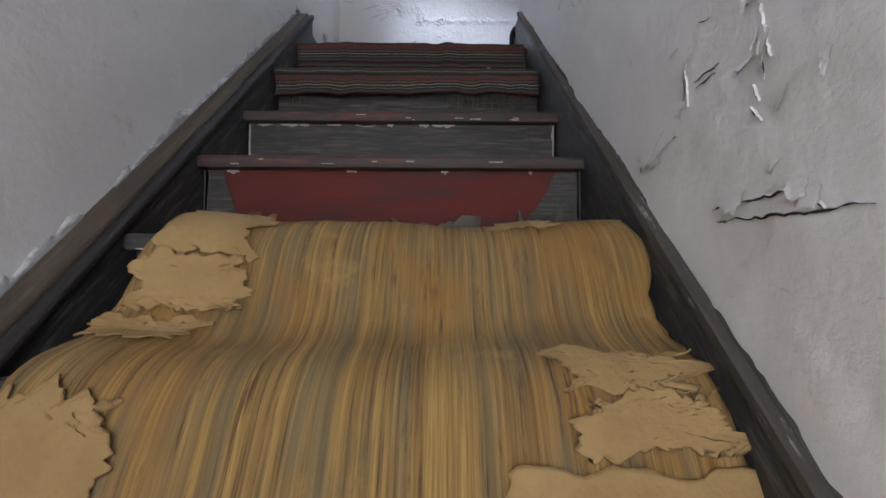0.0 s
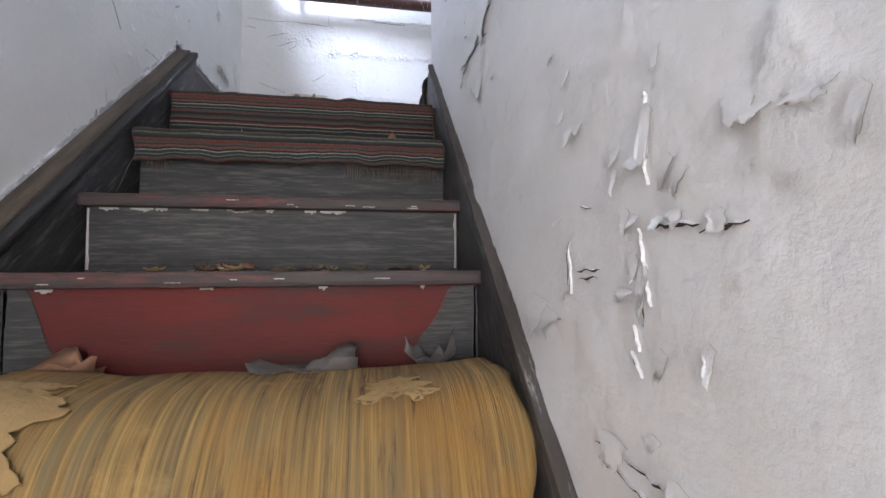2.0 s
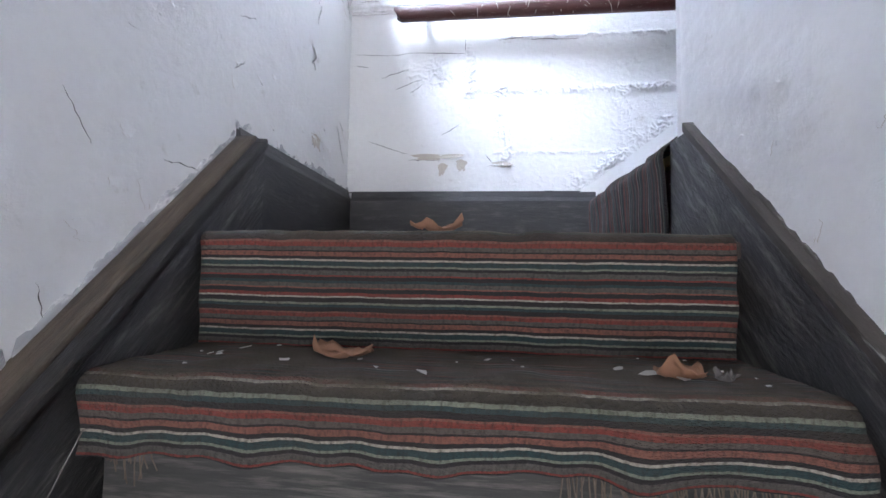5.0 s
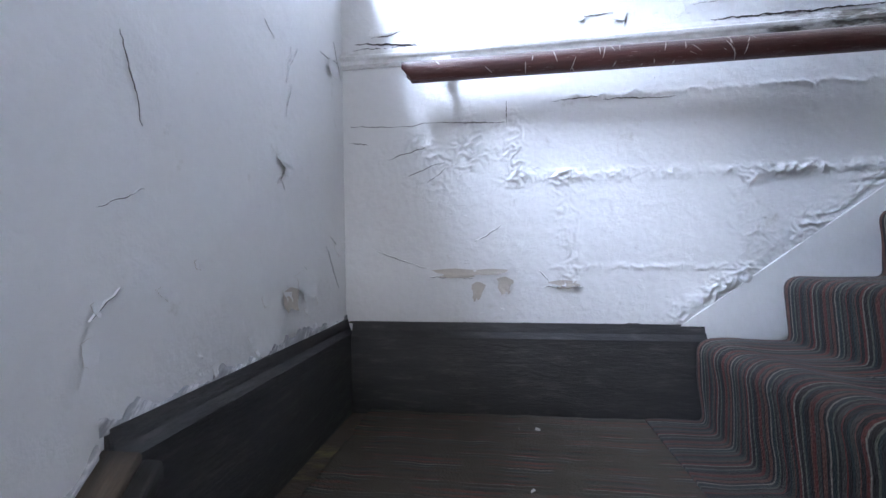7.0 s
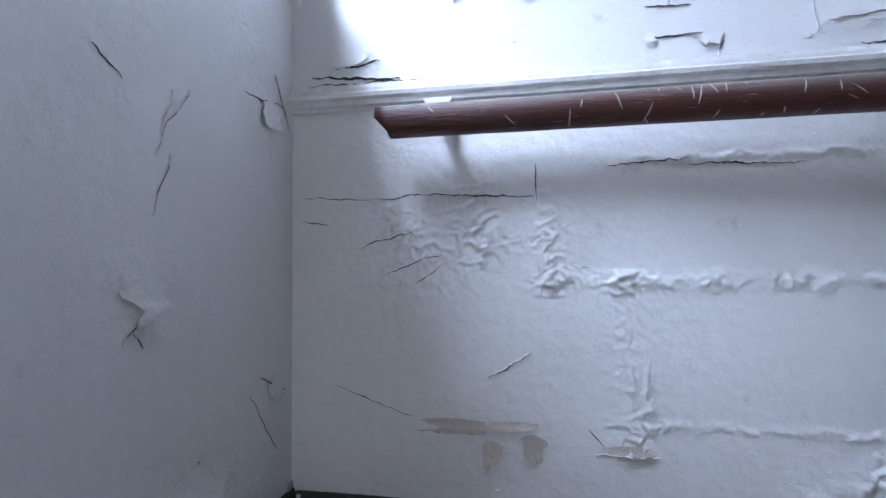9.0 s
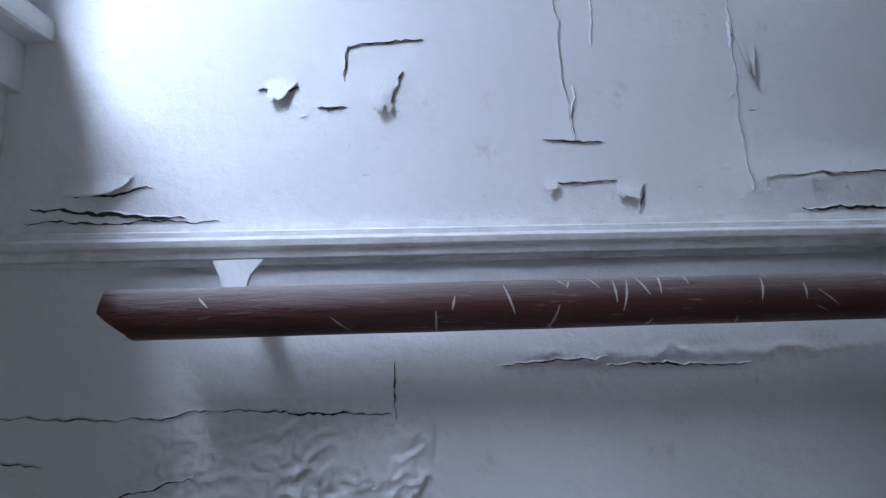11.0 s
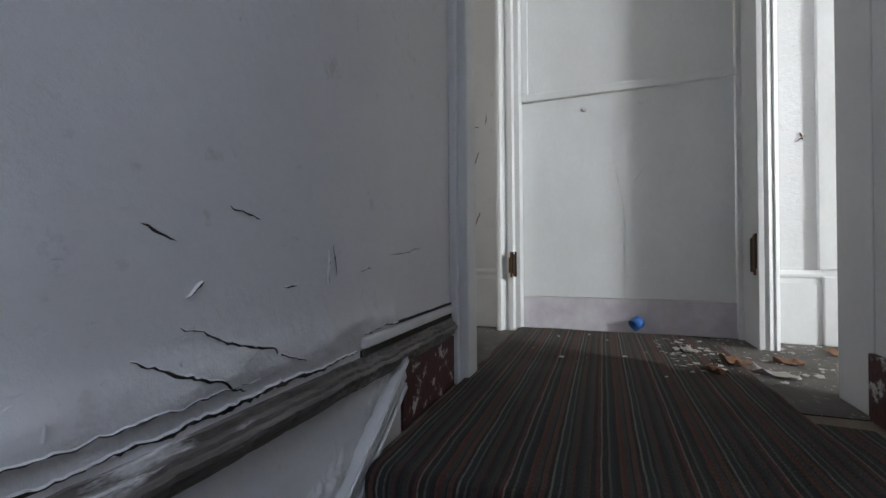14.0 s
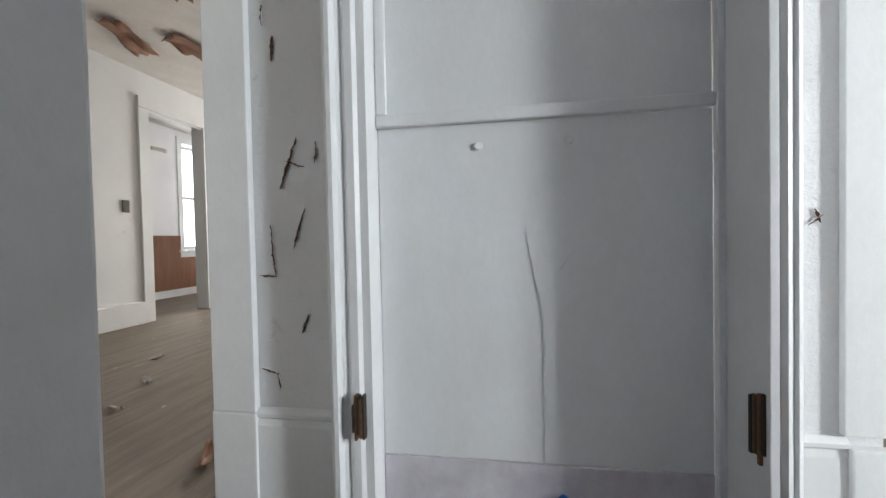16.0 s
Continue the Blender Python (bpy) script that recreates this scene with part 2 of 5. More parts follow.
def striped_carpet(name, period, darken, dust):
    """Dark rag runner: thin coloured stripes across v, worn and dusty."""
    m, nt, bsdf = nodes_of(name)
    uv = coords(nt, (1, 1, 1), True)
    sep = nt.nodes.new("ShaderNodeSeparateXYZ")
    wob = node(nt, "ShaderNodeTexNoise", Scale=6.0, Detail=9.0, Roughness=0.72)
    nt.links.new(uv, wob.inputs["Vector"])
    nt.links.new(uv, sep.inputs[0])
    add = nt.nodes.new("ShaderNodeMath")
    add.operation = "MULTIPLY_ADD"
    nt.links.new(wob.outputs["Fac"], add.inputs[0])
    add.inputs[1].default_value = 0.011
    nt.links.new(sep.outputs[1], add.inputs[2])
    fr = nt.nodes.new("ShaderNodeMath")
    fr.operation = "MULTIPLY"
    nt.links.new(add.outputs[0], fr.inputs[0])
    fr.inputs[1].default_value = 1 / period
    fc = nt.nodes.new("ShaderNodeMath")
    fc.operation = "FRACT"
    nt.links.new(fr.outputs[0], fc.inputs[0])
    ramp = nt.nodes.new("ShaderNodeValToRGB")
    ramp.color_ramp.interpolation = "CONSTANT"
    dark, red, rose, sage, teal, grey, cream = ((0.014, 0.014, 0.017), (0.19, 0.034, 0.026), (0.20, 0.075, 0.055), (0.17, 0.19, 0.15),
                                                (0.016, 0.045, 0.050), (0.085, 0.075, 0.070), (0.36, 0.33, 0.28))
    order = (dark, red, grey, dark, sage, teal, cream, dark, rose, dark, grey, red, rose, dark, teal, sage, dark, cream, red, dark, rose, grey, teal)
    el = ramp.color_ramp.elements
    el[0].color = (*dark, 1)
    el.remove(el[1])
    for i, c in enumerate(order[1:], 1):
        e = el.new(i / len(order) + 0.012 * math.sin(i * 2.3))
        e.color = (*c, 1)
    nt.links.new(fc.outputs[0], ramp.inputs[0])
    dirt = noise_fac(nt, uv, 6, 6, 0.6, 0.3, 0.75)
    c = mix(nt, dirt, ramp.outputs[0], (0.045, 0.038, 0.032))
    thread = node(nt, "ShaderNodeTexNoise", Scale=1.0, Detail=2.0)
    nt.links.new(coords(nt, (150, 330, 1), True), thread.inputs["Vector"])
    c = mix(nt, 0.4, ramp.outputs[0], c)
    fray = noise_fac(nt, coords(nt, (190, 110, 1), True), 1.0, 4, 0.7, 0.46, 0.70)
    c2 = mix(nt, fray, c, (0.018, 0.016, 0.015))
    c = mix(nt, 0.7, c, c2)
    # even mix towards near-black; a high value paints shade into the carpet
    c = mix(nt, darken, c, (0.018, 0.015, 0.014))
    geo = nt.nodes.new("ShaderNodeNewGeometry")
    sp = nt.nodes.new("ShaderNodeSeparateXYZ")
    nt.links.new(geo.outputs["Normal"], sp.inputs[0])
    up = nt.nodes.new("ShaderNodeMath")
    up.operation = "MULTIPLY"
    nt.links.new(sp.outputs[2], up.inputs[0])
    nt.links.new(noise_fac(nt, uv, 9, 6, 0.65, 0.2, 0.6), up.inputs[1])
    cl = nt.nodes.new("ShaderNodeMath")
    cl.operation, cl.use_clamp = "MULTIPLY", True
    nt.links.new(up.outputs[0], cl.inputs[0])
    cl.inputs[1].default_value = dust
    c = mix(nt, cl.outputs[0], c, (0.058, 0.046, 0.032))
    nt.links.new(c, bsdf.inputs["Base Color"])
    bsdf.inputs["Roughness"].default_value = 0.95
    bump(nt, bsdf, thread.outputs["Fac"], 1.0, 0.006)
    return m


def tan_carpet():
    """Yellowed runner with fine lengthwise threads in tan, ochre and faded grey-green."""
    m, nt, bsdf = nodes_of("yellowed_runner")
    uv = coords(nt, (1, 1, 1), True)
    thread = node(nt, "ShaderNodeTexNoise", Scale=1.0, Detail=4.0, Roughness=0.8)
    nt.links.new(coords(nt, (105, 1.8, 1), True), thread.inputs["Vector"])
    ramp = nt.nodes.new("ShaderNodeValToRGB")
    el = ramp.color_ramp.elements
    el[0].position, el[0].color = 0.34, (0.075, 0.043, 0.020, 1)
    el[1].position, el[1].color = 0.68, (0.46, 0.295, 0.095, 1)
    for p, col in ((0.42, (0.19, 0.116, 0.040)), (0.5, (0.27, 0.165, 0.054)), (0.57, (0.34, 0.212, 0.070))):
        el.new(p).color = (*col, 1)
    nt.links.new(thread.outputs["Fac"], ramp.inputs[0])
    bands = noise_fac(nt, coords(nt, (22, 0.8, 1), True), 1.0, 4, 0.6, 0.48, 0.66)
    c = mix(nt, bands, ramp.outputs[0], (0.105, 0.105, 0.075))
    c = mix(nt, 0.7, ramp.outputs[0], c)
    stain = noise_fac(nt, coords(nt, (4.5, 2.6, 1), True), 1.0, 5, 0.6, 0.47, 0.68)
    c3 = mix(nt, stain, c, (0.31, 0.145, 0.026))
    c = mix(nt, 0.75, c, c3)
    faded = noise_fac(nt, coords(nt, (5, 2.4, 1), True), 1.0, 5, 0.65, 0.50, 0.66)
    c = mix(nt, mix(nt, 0.45, (0.0, 0.0, 0.0), faded), c, (0.12, 0.108, 0.065))
    c = mix(nt, noise_fac(nt, coords(nt, (60, 5, 1), True), 1.0, 6, 0.7, 0.57, 0.70), c, (0.065, 0.030, 0.016))
    pale = noise_fac(nt, uv, 6, 7, 0.7, 0.58, 0.72)
    c = mix(nt, mix(nt, 0.6, (0.0, 0.0, 0.0), pale), c, (0.45, 0.30, 0.115))
    nt.links.new(c, bsdf.inputs["Base Color"])
    bsdf.inputs["Roughness"].default_value = 0.9
    bump(nt, bsdf, thread.outputs["Fac"], 1.0, 0.006)
    return m


# the second copy is darker: the upper flight's shade is in its colour
STRIPES, SHADED_STRIPES, YELLOWED = striped_carpet("striped_runner", 0.125, 0.04, 1.1), striped_carpet("shaded_striped_runner", 0.15, 0.45, 0.25), tan_carpet()

# ---- mesh helpers ----


def finish(name, bm, material, parent=None, label="", smooth=False):
    me = bpy.data.meshes.new(name)
    bm.to_mesh(me)
    bm.free()
    if isinstance(material, (list, tuple)):
        for mt in material:
            me.materials.append(mt)
    elif material:
        me.materials.append(material)
    if smooth:
        for p in me.polygons:
            p.use_smooth = True
    ob = new(name, me)
    ob.parent = parent
    if label:
        ob["label"] = label
    return ob


def part(name, bm, material, parent, label="", smooth=False):
    return finish(name, bm, material, parent, label, smooth)


def thing(name, label, category, base, group="", kind=""):
    """An Empty at the base of a thing; its parts are built in world places."""
    ob = new(name)
    ob.location = base
    ob.empty_display_size = 0.1
    bpy.context.view_layer.update()
    return tagged(ob, label, category, group, kind)


def under(child, parent):
    child.parent = parent
    child.matrix_parent_inverse = Matrix.Translation(parent.location).inverted()
    return child


def box(bm, x0, x1, y0, y1, z0, z1, bevel=0.0, turn=None):
    g = bmesh.ops.create_cube(bm, size=1)
    vs = g["verts"]
    for v in vs:
        v.co = Vector(((x0, x1)[v.co.x > 0], (y0, y1)[v.co.y > 0], (z0, z1)[v.co.z > 0]))
    if turn:
        bmesh.ops.transform(bm, matrix=turn, verts=vs)
    if bevel:
        es = list({e for v in vs for e in v.link_edges})
        bmesh.ops.bevel(bm, geom=es, offset=bevel, segments=2, affect="EDGES", profile=0.6)


def boxed(name, dims, material, parent=None, bevel=0.003, label=""):
    bm = bmesh.new()
    box(bm, *dims, bevel)
    return finish(name, bm, material, parent, label)


def prism(bm, outline, axis, a, b, bevel=0.0):
    """A polygon in the plane across `axis`, drawn out from a to b. Outline in the two other axes, in order."""
    def put(p, t):
        return {"x": (t, p[0], p[1]), "y": (p[0], t, p[1]), "z": (p[0], p[1], t)}[axis]
    lo = [bm.verts.new(put(p, a)) for p in outline]
    hi = [bm.verts.new(put(p, b)) for p in outline]
    n = len(outline)
    faces = [bm.faces.new(lo[::-1]), bm.faces.new(hi)]
    for i in range(n):
        faces.append(bm.faces.new((lo[i], lo[(i + 1) % n], hi[(i + 1) % n], hi[i])))
    bmesh.ops.recalc_face_normals(bm, faces=faces)
    if bevel:
        es = list({e for f in faces[:2] for e in f.edges})
        bmesh.ops.bevel(bm, geom=es, offset=bevel, segments=2, affect="EDGES")


def relief_sheet(name, place, u0, u1, v0, v1, step, height, material, parent):
    """A plastered face as a fine sheet; height(u, v) in metres out from the wall."""
    nu, nv = max(2, int((u1 - u0) / step)), max(2, int((v1 - v0) / step))
    us, vs = np.linspace(u0, u1, nu + 1), np.linspace(v0, v1, nv + 1)
    verts = [place(u, v, 0.004 + height(u, v)) for v in vs for u in us]
    w = nu + 1
    faces = [(j * w + i, j * w + i + 1, (j + 1) * w + i + 1, (j + 1) * w + i) for j in range(nv) for i in range(nu)]
    me = bpy.data.meshes.new(name)
    me.from_pydata(verts, [], faces)
    me.materials.append(material)
    for p in me.polygons:
        p.use_smooth = True
    ob = new(name, me)
    ob.parent = parent
    return ob


def n2(u, v, s, seed=0.0):
    return noise.noise(Vector((u * s, v * s, seed)))


def ridge(d, w):
    return math.exp(-(d / w) ** 2)


def blisters(u, v, seed, size=0.0035):
    a = n2(u, v, 3.1, seed)
    b = n2(u, v, 11, seed + 3)
    c = n2(u, v, 34, seed + 9)
    lift = max(0.0, b * 0.9 + a * 0.5 - 0.28)
    return size * (0.30 * a + 0.20 * b + 0.16 * c) + size * 1.8 * min(lift, 0.25)


# ---- the plan, in metres ----
XL, XR, YB = -0.59, 0.47, 2.80
LAND, FLOOR, CEIL = 1.71, 2.64, 5.40
NOSE = [(0.15, 0.226), (0.38, 0.438), (0.61, 0.650), (0.84, 0.862), (1.071, 1.074), (1.303, 1.270), (1.540, 1.500), (1.762, 1.710)]
XSTEP = [0.46 + 0.22 * i for i in range(5)]
ZSTEP = [LAND + 0.232 + (FLOOR - LAND - 0.232) / 4 * i for i in range(5)]
WALLX = 2.89


def on_back(u, v, d):
    return (u, YB - d, v)


def on_right(u, v, d):
    return (XR - d, u, v)


def on_left(u, v, d):
    return (XL + d, u, v)


def on_hall(u, v, d):
    return (WALLX - d, u, v)


def structure(name, solids, material, bevel=0.0, label=""):
    bm = bmesh.new()
    for s in solids:
        box(bm, *s, bevel)
    return tagged(finish(name, bm, material), label, name.split("_")[0], kind="structure")


WY0, WY1, WZ0, WZ1 = 1.86, 2.68, 3.135, 4.85
wall_left = structure("wall_west", [(XL - 0.2, XL, -1.8, WY0, -0.2, CEIL), (XL - 0.2, XL, WY1, YB + 0.15, -0.2, CEIL),
                                    (XL - 0.2, XL, WY0, WY1, -0.2, WZ0), (XL - 0.2, XL, WY0, WY1, WZ1, CEIL)], PAINT,
                      label="white painted plaster stair wall with peeling paint")
relief_sheet("plaster_face", on_left, -0.6, YB - 0.004, -0.1, 3.03, 0.014, lambda u, v: blisters(u, v, 2.0, 0.003), PAINT, wall_left)
wall_right = structure("wall_east_of_stairs", [(XR, 0.60, -1.8, 2.035, -0.2, CEIL)], PAINT,
                       label="white painted plaster stair wall with blistered peeling paint")


def right_height(u, v):
    h = blisters(u, v, 7.0, 0.0042)
    a, b = u + 0.012 * n2(u, v, 30, 41.0), v + 0.012 * n2(u, v, 30, 43.0)
    shed = n2(a, b, 5.5, 47.0) + 0.45 * n2(a, b, 16, 49.0)
    zone = max(0.0, min(1.0, 0.5 + 1.6 * n2(u, v, 1.7, 53.0)))
    h += 0.0028 * zone * max(0.0, min(1.0, (shed - 0.22) / 0.035))
    h += 0.006 * max(0.0, n2(u, v, 9.0, 20.0) - 0.2) + 0.0006 * n2(u, v, 45, 3.0)
    return h - 0.03 * max(0.0, (u - 1.98) / 0.05) ** 2 * 0.3


relief_sheet("plaster_face", on_right, -0.1, 2.034, 0.1, 3.2, 0.0075, right_height, PAINT, wall_right)
wall_back = structure("wall_north", [(XL - 0.2, 1.90, YB, YB + 0.15, 0.0, CEIL)], PAINT,
                      label="white painted block wall with cracked thick paint")


def back_low(u, v):
    h = 0.0022 * n2(u, v, 6, 4.0) + 0.0006 * n2(u, v, 40, 4.0)
    a, b = u + 0.010 * n2(u, v, 22, 31.0), v + 0.010 * n2(u, v, 22, 37.0)
    rough = ridge(b - 2.43, 0.016) * (u > -0.03) + 0.7 * ridge(b - 2.16, 0.008) * (0.05 < u < 0.6) + 0.7 * ridge(b - 2.66, 0.008) * (u > 0.1)
    rough += 0.8 * ridge(a - 0.10, 0.035) * (2.1 < v < 2.45) + ridge(a - 0.585, 0.034) * (2.16 < v < 2.44) + 0.7 * ridge(a + 0.05, 0.025) * (2.4 < v < 2.64)
    rough += 1.1 * ridge(u + 0.22, 0.16) * ridge(v - 2.52, 0.09) + ridge(b - (2.042 + 0.735 * (u - 0.43)), 0.045) * (u > 0.3)
    c, d = u + 0.018 * n2(u, v, 26, 61.0), v + 0.018 * n2(u, v, 26, 67.0)
    wrinkle = max(0.0, 1 - 4.2 * abs(n2(c, d, 40, 8.0))) + 0.7 * max(0.0, 1 - 3.6 * abs(n2(c, d, 78, 2.0)))
    patch = max(0.0, 0.35 + 1.3 * n2(u, v, 13, 3.0))
    h += min(rough, 1.1) * (0.0014 + 0.0066 * wrinkle * (0.25 + patch))
    return h


def back_high(u, v):
    h = blisters(u, v, 13.0, 0.0022)
    buckle = ridge(v - (2.90 + 0.02 * n2(u, 0, 4, 1)), 0.03) * min(1.0, max(0.0, (u - 0.35) * 4)) * (u < 1.5)
    return h + buckle * (0.008 + 0.016 * abs(n2(u, v * 2, 16, 5.0)))


relief_sheet("plaster_face", on_back, XL + 0.004, 1.55, LAND, 2.79, 0.0036, back_low, PAINT, wall_back)
relief_sheet("plaster_face", on_back, XL + 0.004, 1.89, 2.846, 3.9, 0.011, back_high, PAINT, wall_back)
wall_flight = structure("wall_south_of_upper_flight", [(0.60, 1.95, 1.62, 1.75, 0.0, CEIL)], PAINT, label="white painted stair wall")
# unseen end wall; its street doorway is assumed, to let the fill in
structure("wall_entry", [(XL - 0.2, -0.45, -1.95, -1.8, -0.2, CEIL), (0.45, 0.60, -1.95, -1.8, -0.2, CEIL), (-0.45, 0.45, -1.95, -1.8, 2.1, CEIL)], PAINT,
          label="white painted wall round an assumed, unseen street doorway")
structure("floor_entry", [(XL, XR, -1.8, 0.16, -0.2, 0.014)], TREAD, label="dirty dark entry floor")
structure("ceiling", [(XL - 0.2, 3.3, -4.2, 8.2, CEIL, CEIL + 0.15), (3.3, 10.4, 1.5, 8.2, CEIL, CEIL + 0.15)], CEILING, label="stained off-white ceiling")
structure("ceiling_south_room", [(3.3, 10.4, -4.2, 1.5, 6.2, 6.35)], BAREPLASTER, label="brown ceiling with paint hanging in flakes")
structure("floor", [(XSTEP[4] + 0.03, 10.4, -3.6, 8.0, FLOOR - 0.25, FLOOR - 0.004)], FLOORBOARD, label="dusty worn wooden floor")
structure("hall_floor", [(1.95, 3.0, 0.9, 3.34, FLOOR - 0.003, FLOOR)], DIRTFLOOR, label="dirty hall floor strewn with paint chips")
structure("ground", [(-200, 200, -200, 200, -0.4, -0.2)], GROUND, label="grey street ground")
# hall side: far wall with the boarded doorway
wall_hall = structure("wall_hall", [(WALLX, WALLX + 0.16, 2.752, 3.33, FLOOR, CEIL), (WALLX, WALLX + 0.16, 1.40, 1.74, FLOOR, CEIL),
                                    (WALLX, WALLX + 0.16, 1.74, 2.752, 4.85, CEIL)], PAINT, label="white painted panelled hall wall")
# rooms beyond
structure("wall_west_hall", [(1.90, 2.0, YB + 0.15, 8.0, FLOOR, CEIL)], PAINT, label="white hall wall")
structure("wall_room_partition", [(2.0, 5.76, 6.35, 6.5, FLOOR, CEIL), (6.60, 10.3, 6.35, 6.5, FLOOR, CEIL), (5.76, 6.60, 6.35, 6.5, 4.98, CEIL)], PAINT,
          label="white partition wall with an open doorway")
structure("wall_far_north", [(2.0, 7.95, 7.85, 8.0, FLOOR, CEIL), (8.62, 10.3, 7.85, 8.0, FLOOR, CEIL), (7.95, 8.62, 7.85, 8.0, FLOOR, 3.40), (7.95, 8.62, 7.85, 8.0, 5.20, CEIL)], PAINT,
          label="off-white wall with torn patches and a sash window")
structure("wall_far_east", [(10.2, 10.35, 1.5, 4.3, FLOOR, 6.2), (10.2, 10.35, 5.7, 8.0, FLOOR, CEIL), (10.2, 10.35, 4.3, 5.7, FLOOR, 3.3), (10.2, 10.35, 4.3, 5.7, 5.1, CEIL)], PAINT, label="white end wall")
structure("wall_rooms_between", [(WALLX + 0.16, 10.2, 1.45, 1.6, FLOOR, 6.2)], PAINT, label="white wall between two rooms")
structure("wall_south_room_east", [(9.0, 9.15, -3.6, 1.45, FLOOR, 6.2)], YELLOWED_WALL, label="yellowed wall with mould marks")
structure("wall_south", [(0.45, 5.4, -3.75, -3.6, FLOOR - 0.25, 6.2), (6.6, 9.15, -3.75, -3.6, FLOOR - 0.25, 6.2),
                         (5.4, 6.6, -3.75, -3.6, FLOOR - 0.25, 3.4), (5.4, 6.6, -3.75, -3.6, 5.2, 6.2)], PAINT,
          label="white south wall with windows")
structure("wall_hall_south_side", [(0.45, 0.60, -3.6, -3.2, FLOOR - 0.25, CEIL), (0.45, 0.60, -2.2, -1.95, FLOOR - 0.25, CEIL), (0.45, 0.60, -3.2, -2.2, FLOOR - 0.25, 3.3),
                                   (0.45, 0.60, -3.2, -2.2, 5.1, CEIL)], PAINT, label="white hall wall")
structure("floor_over_entry", [(0.60, XSTEP[4] + 0.03, -3.6, 1.62, FLOOR - 0.25, FLOOR - 0.004)], FLOORBOARD, label="dusty wooden floor")

# ---- stairs ----


def worn_bar(bm, line, ya, yb, lo, hi, xa, xb, seed):
    """A sloping bar with edges rounded and dented by wear."""
    n = 150
    rings = []
    for i in range(n + 1):
        y = ya + (yb - ya) * i / n
        z = line(y)
        r = 0.004 + 0.003 * max(0.0, n2(y, 0, 14, seed)) + 0.002 * n2(y, 0, 60, seed)
        d = 0.0018 * n2(y, 0, 30, seed + 2)
        pts = [(xa, lo), (xb + d, lo), (xb + d, hi - r), (xb + d - r * 0.4, hi - r * 0.3), (xb + d - r, hi + d * 0.5), (xa + r, hi - d * 0.5), (xa, hi - r * 0.5)]
        rings.append([bm.verts.new((x, y, z + h)) for x, h in pts])
    for a, b in zip(rings, rings[1:]):
        for k in range(7):
            bm.faces.new((a[k], a[(k + 1) % 7], b[(k + 1) % 7], b[k]))
    bm.faces.new(rings[0])
    bm.faces.new(rings[-1][::-1])
    bmesh.ops.recalc_face_normals(bm, faces=bm.faces[:])


